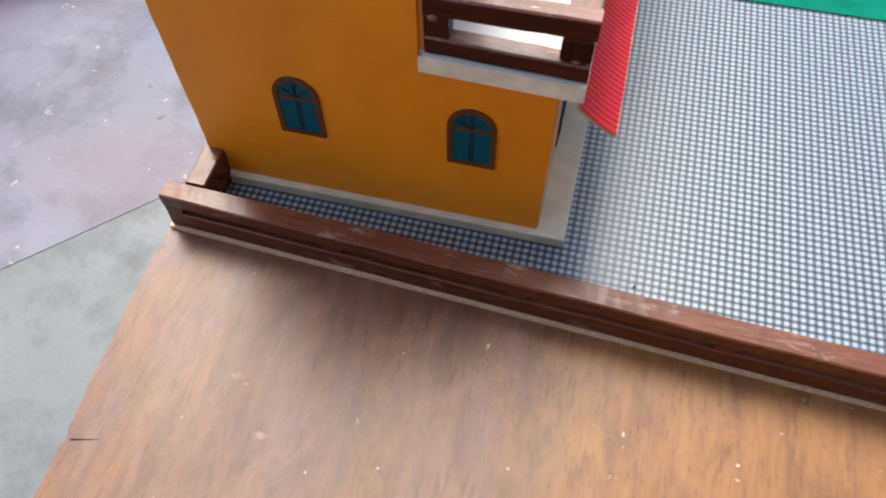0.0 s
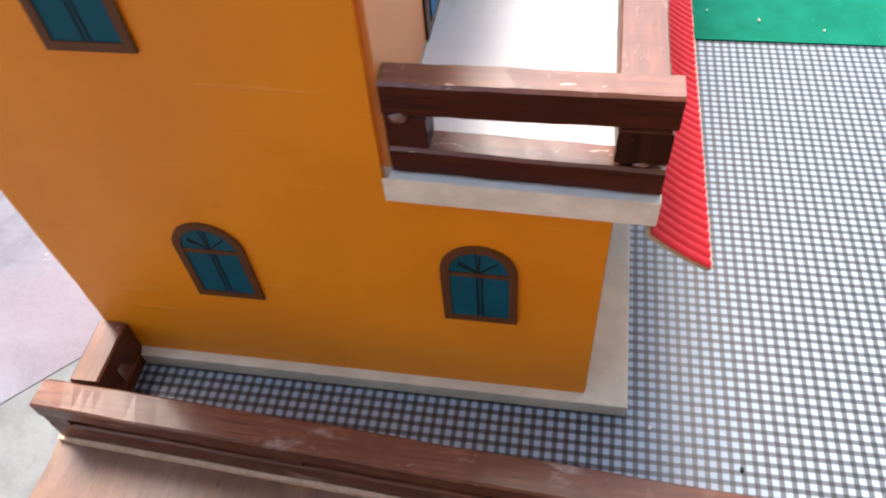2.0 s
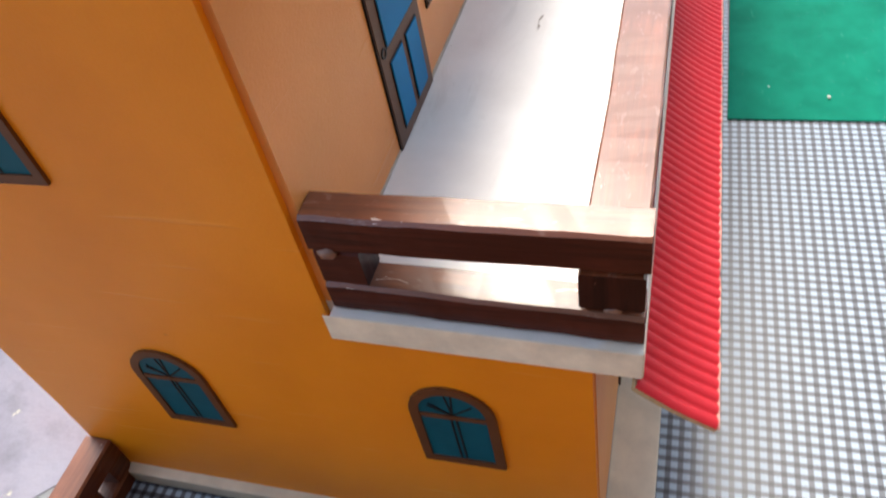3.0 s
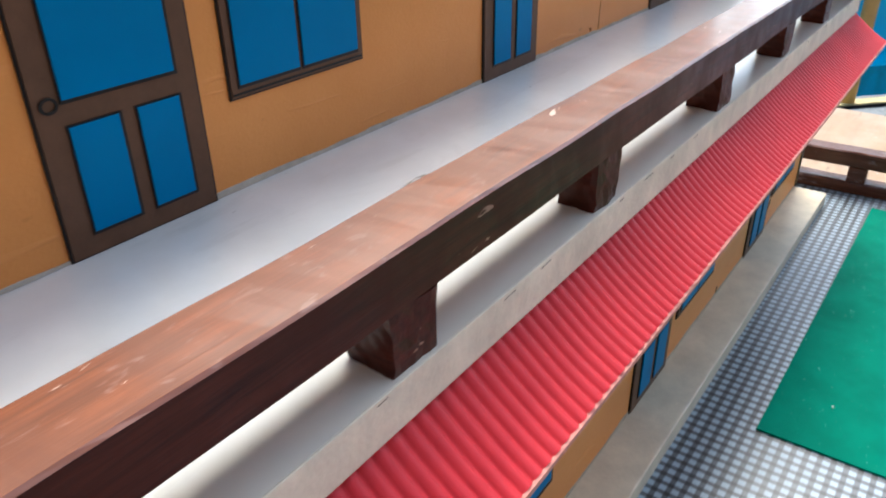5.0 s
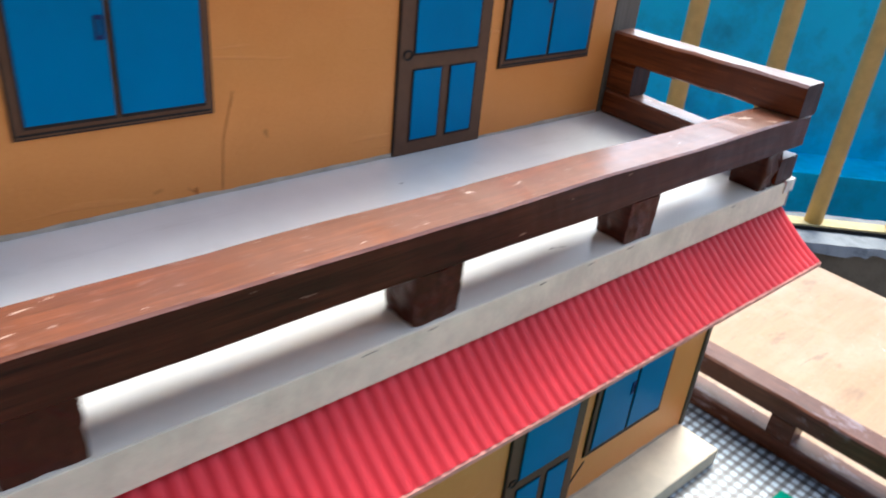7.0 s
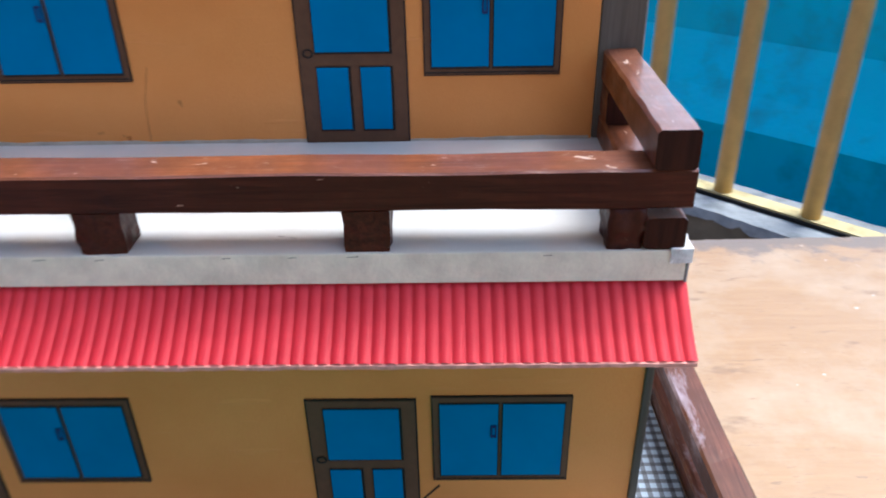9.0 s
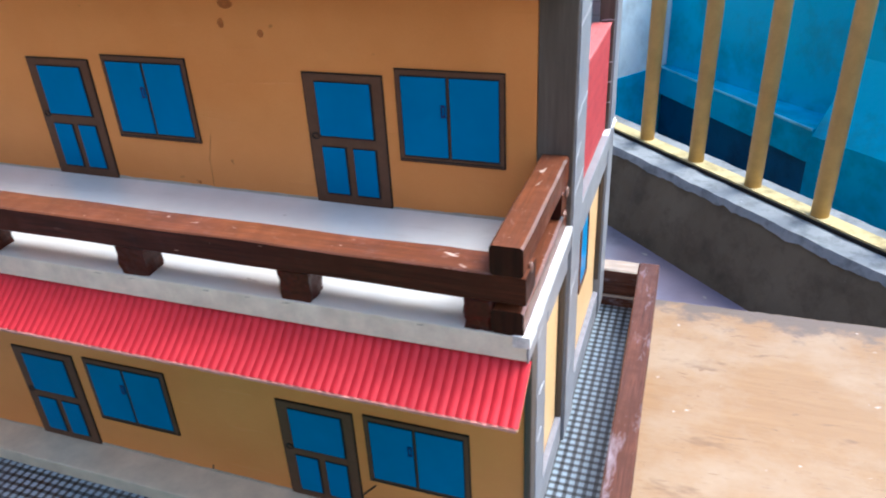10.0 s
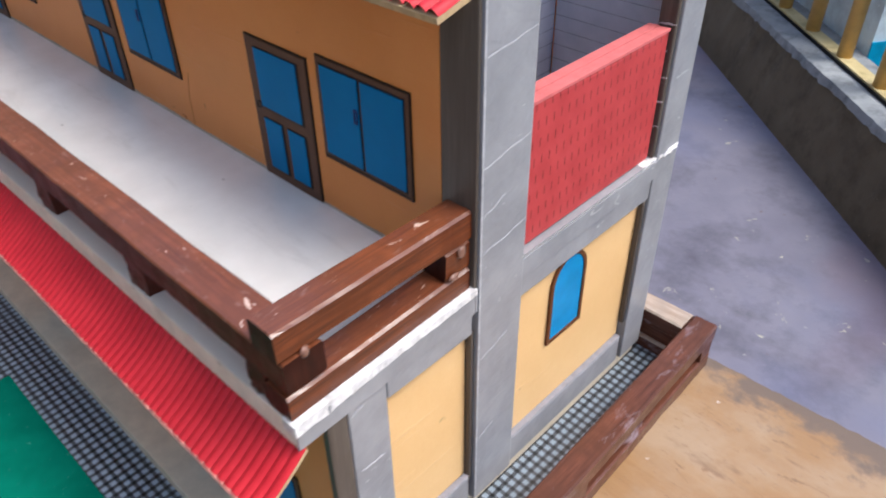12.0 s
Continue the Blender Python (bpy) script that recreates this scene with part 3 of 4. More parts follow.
def railing():
    ob = thing("window_railing", porch(0, 0, KERB_Z), "row of ochre painted upright metal bars on a low cement wall", "railing")
    part("sill_strip", run(-26, 22, -0.16, 0.13, KERB_Z + 0.03, KERB_Z + 0.085), SILL, ob, "ochre painted metal strip under the bars")
    part("gap_strip", run(-26, 22, -0.19, -0.165, KERB_Z + 0.002, KERB_Z + 0.06), FIBRE, ob, "dark gap under the rail")
    shared = None
    for k in range(-18, 16):
        c = porch(1.305 * k, 0, 0)
        if shared is None:
            bm = bmesh.new()
            bmesh.ops.create_cone(bm, cap_ends=True, segments=20, radius1=0.135, radius2=0.135, depth=16)
            shared = mesh_of("bar", bm, OCHRE, True)
        bar = new("bar", shared)
        bar.parent = ob
        bar.matrix_parent_inverse = ob.matrix_basis.inverted()
        bar.location = Vector((c.x, c.y, KERB_Z + 8.03)) * U


railing()


# ---------------------------------------------------------------- the table and the model's base
def table():
    ob = thing("table", (2.7, -2, FLOOR_Z), "weathered plywood table with a scuffed, chipped top", "table")
    bm = bmesh.new()
    n = 300
    back = []
    for i in range(n + 1):
        x = -5 + 12.95 * i / n
        y = 2.508 + 0.0186 * x + 0.012 * noise.noise(Vector((i * 0.9, 0, 0))) + 0.014 * noise.noise(Vector((i * 0.17, 5, 0)))
        back.append((x, y - 0.03 * max(0.0, -1.0 - x) - 0.016 * (-2.02 < x < -1.90)))
    part("tabletop", prism([(7.45, -7.5), *reversed(back), (-5, -7.5)], TABLE_Z - 0.15, TABLE_Z), PLY, ob)
    part("crack", prism([(-1.950, 2.40), (-1.912, 2.225), (-1.926, 2.30), (-1.962, 2.40)], TABLE_Z + 0.0004, TABLE_Z + 0.0012), FIBRE, ob, "dark crack at the chipped edge")
    for x, y, r, seed in ((-1.367, 1.625, 0.030, 2), (-1.675, 1.358, 0.032, 7), (-1.40, 1.56, 0.014, 9)):
        pts = []
        for k in range(22):
            a = math.tau * k / 22
            w = r * (1 + 0.8 * noise.noise(Vector((math.cos(a) * 1.6 + seed, math.sin(a) * 1.6, seed))))
            pts.append((x + w * math.cos(a) * 0.8, y + w * math.sin(a) * 1.3))
        part("scuff", prism(pts, TABLE_Z + 0.0004, TABLE_Z + 0.0016), CHALK, ob, "pale chalky scuff")
    for x in (-4.4, 6.9):
        for y in (-6.9, 2.0):
            part("leg", block(x - 0.25, x + 0.25, y - 0.25, y + 0.25, FLOOR_Z + 0.01, TABLE_Z - 0.15, 0.03), PLY, ob)


table()
BASE = [(-0.468, 2.48), (5.66, 2.50), (5.80, -4.2), (-0.785, -4.2)]
tagged(part("base_board", prism(BASE, TABLE_Z, 0.0), BOARD_EDGE), "thin pale plywood board under the model", "board")
INNER = [(-0.325, 2.36), (5.545, 2.36), (5.69, -4.1), (-0.636, -4.1)]
tagged(part("check_sheet", prism(INNER, 0.002, 0.03), CHECK), "glossy black and white checked vinyl sheet covering the base", "sheet")


def lawn():
    bm = bmesh.new()
    n = 60
    left = [(2.74 + 0.006 * noise.noise(Vector((i, 2, 0))), -4.0 + 3.62 * i / n) for i in range(n + 1)]
    top = [(2.74 + 2.66 * i / n, -0.38 - 0.03 * i / n + 0.006 * noise.noise(Vector((i, 8, 0)))) for i in range(1, n + 1)]
    return prism([*left, *top, (5.42, -4.0)], 0.031, 0.041, bm)


tagged(part("lawn_mat", lawn(), GREEN), "emerald green foam sheet as a lawn on the checked base", "mat")


# ---------------------------------------------------------------- stick fence round the base
def fence(p, q, posts, label, axis, seed, wood=None, infill=False, foot=0.108):
    """Two sticks, one above the other, held apart by short blocks."""
    p, q = Vector((*p, 0)), Vector((*q, 0))
    d = (q - p).normalized()
    # rail tops: wood lightened for the light from above
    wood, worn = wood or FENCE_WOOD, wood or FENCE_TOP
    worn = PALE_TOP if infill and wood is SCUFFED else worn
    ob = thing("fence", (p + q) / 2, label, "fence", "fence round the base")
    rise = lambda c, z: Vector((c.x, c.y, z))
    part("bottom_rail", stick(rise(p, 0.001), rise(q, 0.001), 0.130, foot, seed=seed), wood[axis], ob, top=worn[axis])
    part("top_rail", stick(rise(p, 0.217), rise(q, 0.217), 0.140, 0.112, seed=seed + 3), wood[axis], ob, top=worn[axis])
    if infill:
        part("infill", stick(rise(p, 0.1085), rise(q, 0.1085), 0.085, 0.108, 0.004, seed=seed + 9), wood[axis], ob)
        posts = []
    for k, s in enumerate(posts):
        c = p + d * s
        part("post", stick(rise(c - d * 0.060, foot + 0.0005), rise(c + d * 0.060, foot + 0.0005), 0.124, 0.217 - foot, 0.006, seed=seed + k), wood[axis], ob)


AX = lambda y: -0.462 - 0.048 * (2.4 - y)
BX = lambda y: 5.69 + 0.022 * (2.45 - y)
fence((AX(2.45) + 0.07, 2.45), (AX(-4.1) + 0.07, -4.1), [0.06, 1.16, 2.34, 3.57, 4.77, 5.97], "dark brown varnished stick fence beside the orange end wall", "y", 1, foot=0.150)
fence((BX(2.5) - 0.07, 2.5), (BX(-4.1) - 0.07, -4.1), [0.06, 1.35, 2.75, 4.05, 5.35], "brown stick fence with whitish scuffs beside the grey taped end", "y", 11, SCUFFED)
fence((AX(2.5) + 0.142, 2.268), (-0.006, 2.268), [0.06, 0.27], "short brown stick fence at the back corner", "x", 21)
fence((5.22, 2.42), (BX(2.5) - 0.142, 2.42), [0.06], "short pale-topped stick fence at the back corner", "x", 31, SCUFFED, infill=True)


# ---------------------------------------------------------------- the model house
FACE, UP_FACE, FLOOR2 = 0.08, 0.80, 1.45


def dip(y):
    """How far the balcony slab has sunk at y: it slopes down from the upper wall to its front edge."""
    return 0.030 * max(0.0, UP_FACE - y) / 0.845


def sloped(bm):
    """Lets what lies on or under the slab follow its slope."""
    for v in bm.verts:
        v.co.z -= dip(v.co.y)
    return bm


house = thing("model_house", (2.65, 1.1, 0.03), "two-storey cardboard model house, orange walls, blue doors and windows, red eaves", "model house")


def plinth():
    """White board under the house, notched where the short fence meets it, with worn corners."""
    bm = prism([(-0.05, -0.105), (5.30, -0.130), (5.30, 2.30), (-0.004, 2.30), (-0.004, 2.196), (-0.05, 2.196)], 0.031, 0.118)
    bmesh.ops.bevel(bm, geom=bm.edges[:], offset=0.008, segments=2, affect="EDGES", profile=0.6)
    return bm


part("plinth", plinth(), PLINTH, house, "white board plinth")
part("front_wall", block(0.02, 5.284, FACE, FACE + 0.08, 0.119, 1.312), TAN, house, "tan-orange papered front wall")
part("upper_front_wall", block(0.02, 5.16, UP_FACE, UP_FACE + 0.08, FLOOR2 + 0.001, 2.462), TAN, house, "tan-orange papered upper front wall")
part("back_wall", block(0.02, 5.22, 2.22, 2.30, 0.119, 2.43), ORANGE, house)


def end_wall():
    back = [(2.30 + 0.07 * t / 30 + 0.010 * noise.noise(Vector((t * 0.23, 4, 0))) + 0.005 * noise.noise(Vector((t * 0.9, 8, 0))), 0.12 + 2.32 * t / 30) for t in range(31)]
    pts = [(FACE + 0.005, 0.12), *back, (UP_FACE + 0.02, 2.455), (UP_FACE + 0.03, 1.452), (UP_FACE + 0.03, 1.336), (FACE + 0.005, 1.314)]
    return plate((0.02, 0, 0), (0, 1, 0), (0, 0, 1), pts, -0.022)


part("inner_lining", block(4.61, 5.21, 2.205, 2.219, 1.452, 2.42), LINED, house, "grey-blue lined paper inside")
part("end_wall", end_wall(), ORANGE, house, "bright orange papered end wall")
slab = prism([(0.024, 0.8005), (5.32, 0.8005), (5.32, 2.28), (0.024, 2.28)], 1.342, FLOOR2)
slab = sloped(prism([(-0.03, -0.045), (5.32, -0.045), (5.32, 0.80), (-0.03, 0.80)], 1.342, FLOOR2, slab))
part("balcony_slab", slab, WHITE, house, "glossy white balcony slab")


def hem(x0, x1, y, z, seed):
    """Uneven strip of bare board left between the wall paper's lower edge and the slab."""
    bm = bmesh.new()
    n = int((x1 - x0) / 0.03)
    rows = []
    for i in range(n + 1):
        x = x0 + (x1 - x0) * i / n
        h = 0.013 + 0.012 * noise.noise(Vector((x * 2.1, seed, 0))) + 0.005 * noise.noise(Vector((x * 13, seed, 3)))
        h = max(0.003, h)
        rows.append([bm.verts.new(p) for p in ((x, y + 0.004, z), (x, y - 0.004, z), (x, y - 0.003, z + h), (x, y + 0.004, z + h))])
    for a, b in zip(rows, rows[1:]):
        for k in range(4):
            bm.faces.new((a[k], a[(k + 1) % 4], b[(k + 1) % 4], b[k]))
    bm.faces.new(rows[0])
    bm.faces.new(rows[-1])
    return bm


part("bare_hem", hem(0.03, 5.15, UP_FACE, FLOOR2 + 0.001, 1), BARE, house, "uneven strip of bare board under the paper")
part("bare_hem", hem(0.03, 5.27, FACE, 0.119, 6), BARE, house, "uneven strip of bare board under the paper")


# -- printed doors and windows
def door(x, y, z, w=0.40, h=0.66):
    ob = part("door", plate((x, y, z), (1, 0, 0), (0, 0, 1), rect(0, w, 0, h), 0.010), FRAME, house, "brown printed door with blue panels")
    ink = plate((x, y, z), (1, 0, 0), (0, 0, 1), rect(-0.006, w + 0.006, -0.004, h + 0.006), 0.007)
    part("outline", ink, INK, ob, "black marker outline")
    sx, sz = w / 0.40, h / 0.66
    for x0, x1, z0, z1 in ((0.062, 0.340, 0.358, 0.622), (0.062, 0.180, 0.054, 0.298), (0.228, 0.340, 0.054, 0.298)):
        frame_line = plate((x, y, z), (1, 0, 0), (0, 0, 1), rect((x0 - 0.004) * sx, (x1 + 0.010) * sx, (z0 - 0.009) * sz, (z1 + 0.004) * sz), 0.0135)
        part("panel_outline", frame_line, INK, ob)
        part("panel", plate((x, y, z), (1, 0, 0), (0, 0, 1), rect(x0 * sx, x1 * sx, z0 * sz, z1 * sz), 0.017), BLUE, ob, "blue door panel")
    ring = [(0.033 * sx + 0.021 * math.cos(a), 0.352 * sz + 0.018 * math.sin(a)) for a in (math.tau * k / 18 for k in range(18))]
    hole = [(0.033 * sx + 0.014 * math.cos(a), 0.352 * sz + 0.012 * math.sin(a)) for a in (math.tau * k / 18 for k in range(18))]
    part("knob", plate((x, y, z), (1, 0, 0), (0, 0, 1), ring, 0.014, hole), INK, ob, "drawn black knob ring")


def window(x, y, z, w=0.505, h=0.435):
    ob = part("window", plate((x, y, z), (1, 0, 0), (0, 0, 1), rect(0, w, 0, h), 0.010), FRAME, house, "brown printed window with two blue sliding panes")
    part("outline", plate((x, y, z), (1, 0, 0), (0, 0, 1), rect(-0.005, w + 0.005, -0.005, h + 0.005), 0.007), INK, ob)
    m = 0.49 * w
    for x0, x1 in ((0.026, m - 0.008), (m + 0.010, w - 0.024)):
        part("pane_outline", plate((x, y, z), (1, 0, 0), (0, 0, 1), rect(x0 - 0.005, x1 + 0.005, 0.022, h - 0.022), 0.0125), INK, ob)
        part("pane", plate((x, y, z), (1, 0, 0), (0, 0, 1), rect(x0, x1, 0.032, h - 0.028), 0.016), BLUE, ob)
    part("sill_line", plate((x, y, z), (1, 0, 0), (0, 0, 1), rect(0.004, w - 0.004, 0.006, 0.011), 0.0125), INK, ob)
    part("handle", plate((x, y, z), (1, 0, 0), (0, 0, 1), rect(m - 0.034, m - 0.013, 0.226, 0.285), 0.020, rect(m - 0.028, m - 0.018, 0.236, 0.275)), NAVY, ob, "small navy pull handle")


for x in (0.684, 2.38, 4.040):
    door(x, UP_FACE, FLOOR2 + 0.004)
for x, z in ((1.185, 1.698), (2.88, 1.711), (4.512, 1.718)):
    window(x, UP_FACE, z)
for x, w in ((0.72, 0.39), (2.433, 0.40), (4.07, 0.395)):
    door(x, FACE, 0.121, w, 0.615)
for x in (1.21, 2.916, 4.53):
    window(x, FACE, 0.338, 0.503, 0.41)


def arched(origin, u, w, h, spring, house_part, pane=None):
    up = (0, 0, 1)
    frame_out = arch(w, h, spring)
    ob = part("arched_window", plate(origin, u, up, frame_out, 0.012, arch(w, h, spring, 0.020 if pane else 0.032)), ARCH_FRAME, house_part, "brown arched window with blue panes")
    part("pane", plate(origin, u, up, arch(w, h, spring, 0.018 if pane else 0.030), 0.006), pane or ARCH_PANE, ob)
    if pane:
        return
    t = spring - 0.015
    part("transom", plate(origin, u, up, rect(-w / 2 + 0.03, w / 2 - 0.03, t - 0.010, t + 0.012), 0.0105), ARCH_FRAME, ob)
    for x in (-0.008, 0.010):
        part("glazing_line", plate(origin, u, up, rect(x - 0.003, x + 0.003, 0.034, t - 0.010), 0.009), INK, ob)
    r = h - 0.04 - t
    for a in (38, 84, 97, 142, 150):
        c = (r * 0.95 * math.cos(radians(a)) * w / 0.38, t + r * 0.95 * math.sin(radians(a)))
        part("fan_line", plate(origin, u, up, line((0.0, t + 0.012), c, 0.005), 0.009), INK, ob)


for y, z in ((1.577, 0.645), (0.53, 0.64), (1.635, 1.88)):
    arched((-0.0025, y, z), (0, -1, 0), 0.288, 0.465, 0.315, house)
arched((5.2855, 1.503, 0.727), (0, 1, 0), 0.275, 0.49, 0.34, house, AZURE_PANE)


# -- corrugated red eaves
def corrugated(x0, x1, top, foot, pitch, depth, sag=0.0, last=6):
    """A fluted sheet from its top edge (y, z) down to its foot (y, z)."""
    bm = bmesh.new()
    top, foot = Vector((0, *top)), Vector((0, *foot))
    fall = (foot - top)
    out = Vector((0, fall.z, -fall.y)).normalized()
    out = out if out.z > 0 else -out
    n = int(round((x1 - x0) / pitch) * 10)
    pitch = (x1 - x0) / round((x1 - x0) / pitch)
    rows = []
    for i in range(n + 1):
        x = x0 + (x1 - x0) * i / n
        h = depth * abs(math.sin(math.pi * (x - x0) / pitch)) ** 0.75
        rag = 0.006 * noise.noise(Vector((x * 14, 0, 0))) + 0.008 * noise.noise(Vector((x * 2, 4, 0)))
        row = []
        for k in range(last + 1):
            t = k / last
            p = top + fall * (t + (rag if k == last else 0)) + out * (h - sag * 4 * t * (1 - t) + 0.004 * noise.noise(Vector((x * 1.5, t * 2, 3))))
            row.append(bm.verts.new((x, p.y, p.z)))
        rows.append(row)
    for a, b in zip(rows, rows[1:]):
        for k in range(last):
            bm.faces.new((a[k], a[k + 1], b[k + 1], b[k]))
    return bm


def slab_between(x0, x1, top, foot, thick, sag=0.0, last=6):
    """The card under a fluted sheet, as thick as given and bent by the same sag."""
    bm = bmesh.new()
    a, b = Vector((0, *top)), Vector((0, *foot))
    fall = b - a
    down = Vector((0, -fall.z, fall.y)).normalized()
    down = down if down.z < 0 else -down
    ts = [k / last for k in range(last + 1)]
    upper = [a + fall * t + down * sag * 4 * t * (1 - t) for t in ts]
    corners = upper + [p + down * thick for p in reversed(upper)]
    lo, hi = ([bm.verts.new((x, c.y, c.z)) for c in corners] for x in (x0, x1))
    n = len(corners)
    for k in range(n):
        bm.faces.new((lo[k], lo[(k + 1) % n], hi[(k + 1) % n], hi[k]))
    for row in (lo, hi):
        for k in range(last):
            bm.faces.new((row[k], row[k + 1], row[n - 2 - k], row[n - 1 - k]))
    return bm


def ragged_lip(x0, x1, y, z):
    """The thin torn lower edge of the eave, showing the pale core of the card."""
    bm = bmesh.new()
    n = int((x1 - x0) / 0.02)
    rows = []
    for i in range(n + 1):
        x = x0 + (x1 - x0) * i / n
        w = 0.006 * noise.noise(Vector((x * 11, 2, 0))) + 0.005 * noise.noise(Vector((x * 31, 7, 0)))
        rows.append([bm.verts.new(p) for p in ((x, y + 0.006, z + 0.010), (x, y - 0.003 - w * 0.5, z + 0.009 + w), (x, y - 0.004 - w * 0.5, z - 0.003 + w), (x, y + 0.006, z - 0.004))])
    for a, b in zip(rows, rows[1:]):
        for k in range(4):
            bm.faces.new((a[k], a[(k + 1) % 4], b[(k + 1) % 4], b[k]))
    return bm


awning = part("awning", corrugated(-0.055, 5.335, (-0.030, 1.305), (-0.242, 1.150), 0.0405, 0.0088, 0.008), RED, house, "red corrugated card eave", True)
part("backing", slab_between(-0.053, 5.333, (-0.030, 1.301), (-0.2455, 1.1445), 0.016, 0.008), KRAFT, awning, "raw cardboard backing")
part("torn_edge", ragged_lip(-0.05, 5.33, -0.2475, 1.142), EAVE_EDGE, awning, "pale torn lower edge")
roof = part("roof", corrugated(-0.05, 5.158, (2.42, 2.985), (0.65, 2.532), 0.0485, 0.019), RED, house, "red corrugated card roof", True)
part("backing", slab_between(-0.048, 5.158, (2.42, 2.982), (0.645, 2.528), 0.022), KRAFT, roof, "raw cardboard backing")
part("corner_flap", corrugated(5.160, 5.302, (0.79, 2.568), (0.65, 2.532), 0.0485, 0.019), RED, roof, "corner of the roof beside the column", True)
part("backing", slab_between(5.160, 5.300, (0.79, 2.565), (0.645, 2.528), 0.022), KRAFT, roof, "raw cardboard backing")


# -- the grey taped end
EX = 5.32


def taped(name, x0, x1, y0, y1, z0, z1, material, label=""):
    bm = block(x0, x1, y0, y1, z0, z1, 0.008)
    if 1.2 < z1 < 1.4:  # the top edge follows the slab
        for v in bm.verts:
            if v.co.z > z1 - 0.02:
                v.co.z -= dip(v.co.y)
    return part(name, bm, material, house, label)


taped("corner_post", 5.225, EX, 0.161, 0.34, 0.119, 1.334, TAPE, "grey taped corner post")
taped("post_edge", 5.285, 5.317, 0.070, 0.160, 0.119, 1.334, COLUMN, "brown-grey post edge")
taped("end_panel", 5.225, 5.283, 0.341, 0.80, 0.119, 1.334, PEACH, "peach papered wall panel")
taped("end_panel", 5.225, 5.283, 1.091, 2.09, 0.119, 1.334, PEACH, "peach papered wall panel")
taped("column", 5.165, EX + 0.012, 0.815, 1.09, 0.119, 2.62, TAPE, "grey taped column through both storeys")
taped("column_face", 5.162, EX + 0.006, 0.797, 0.813, 1.452, 2.62, COLUMN, "brown-grey column face")
taped("column_face", 5.284, EX - 0.004, 0.795, 0.813, 0.28, 1.23, COLUMN)
taped("back_column", 5.225, EX + 0.008, 2.10, 2.30, 0.119, 2.62, TAPE, "grey taped back column")
taped("column_face", 5.284, EX - 0.006, 2.075, 2.099, 0.40, 1.25, COLUMN)
for y0, y1 in ((0.342, 0.794), (1.091, 2.074)):
    taped("lower_band", 5.284, EX - 0.002, y0, y1, 0.119, 0.30, TAPE, "grey taped lower band")
    part("band_top", block(5.285, EX - 0.004, y0, y1, 0.3005, 0.308, 0.003), BAND_TOP, house, "pale band edge")
for y0, y1 in ((0.342, 0.794), (1.091, 2.099)):
    taped("upper_band", 5.284, EX + 0.002, y0, y1, 1.225, 1.334, TAPE, "grey taped band under the slab")


def chipped_edge(y0, y1, x, z0, z1, seed, torn=0.0):
    """A torn white edge, uneven along its length."""
    bm = bmesh.new()
    n = int((y1 - y0) / 0.02)
    rows = []
    for i in range(n + 1):
        y = y0 + (y1 - y0) * i / n
        w = 0.012 * noise.noise(Vector((y * 16, seed, 0))) + 0.008 * noise.noise(Vector((y * 41, seed, 2)))
        low = z0 - torn * max(0.0, 1 - (y - y0) / 0.5) * (0.6 + 0.8 * abs(noise.noise(Vector((y * 9, seed, 7)))))
        rows.append([bm.verts.new((xx, y, zz)) for xx, zz in ((x - 0.06, low), (x + 0.006 + w * 0.5, low + w * 1.4), (x + 0.005 + w * 0.6, z1 + w * 0.6), (x - 0.06, z1))])
    for a, b in zip(rows, rows[1:]):
        for k in range(4):
            bm.faces.new((a[k], a[(k + 1) % 4], b[(k + 1) % 4], b[k]))
    bm.faces.new(rows[0])
    bm.faces.new(rows[-1])
    return bm


def torn_corner():
    """A crumpled lump of white card at the slab's back corner."""
    bm = bmesh.new()
    bmesh.ops.create_icosphere(bm, subdivisions=4, radius=1.0)
    for v in bm.verts:
        k = 1 + 0.35 * noise.noise(v.co * 2.1) + 0.22 * noise.noise(v.co * 5.3 + Vector((3, 0, 0)))
        v.co = Vector((5.286 + 0.05 * v.co.x * k, 2.215 + 0.105 * v.co.y * k, 1.452 + 0.034 * v.co.z * k))
    return bm


part("slab_band", block(EX + 0.001, EX + 0.010, 0.80, 2.29, 1.337, 1.436, 0.003), TAPE, house, "grey taped slab edge")
part("tape_fold", block(5.235, EX + 0.010, 1.092, 2.29, 1.4505, 1.4560, 0.002), TAPE, house, "grey tape folded over the slab edge")
part("slab_band", sloped(block(EX + 0.001, EX + 0.010, -0.05, 0.799, 1.337, 1.436, 0.003)), TAPE, house, "grey taped slab edge")
part("torn_edge", sloped(chipped_edge(-0.055, 0.81, EX + 0.008, 1.428, 1.458, 1, 0.028)), CHIPPED, house, "torn white card edge")
part("torn_edge", chipped_edge(1.98, 2.15, EX + 0.004, 1.446, 1.460, 5), CHIPPED, house, "thin torn white card edge")
part("torn_corner", torn_corner(), CHIPPED, house, "crumpled white card corner")
part("slab_front", sloped(block(-0.029, 5.319, -0.049, -0.0455, 1.344, 1.4485, 0.0015)), SLAB_EDGE, house, "cream raw board edge of the slab")
part("slab_side", sloped(block(-0.0335, -0.0305, -0.046, 0.822, 1.344, 1.4485, 0.0012)), SLAB_EDGE, house, "cream raw board edge of the slab")
part("parapet", block(5.20, 5.30, 1.095, 2.06, 1.463, 2.08, 0.012), BRICK, house, "red card parapet printed with short dark dashes")
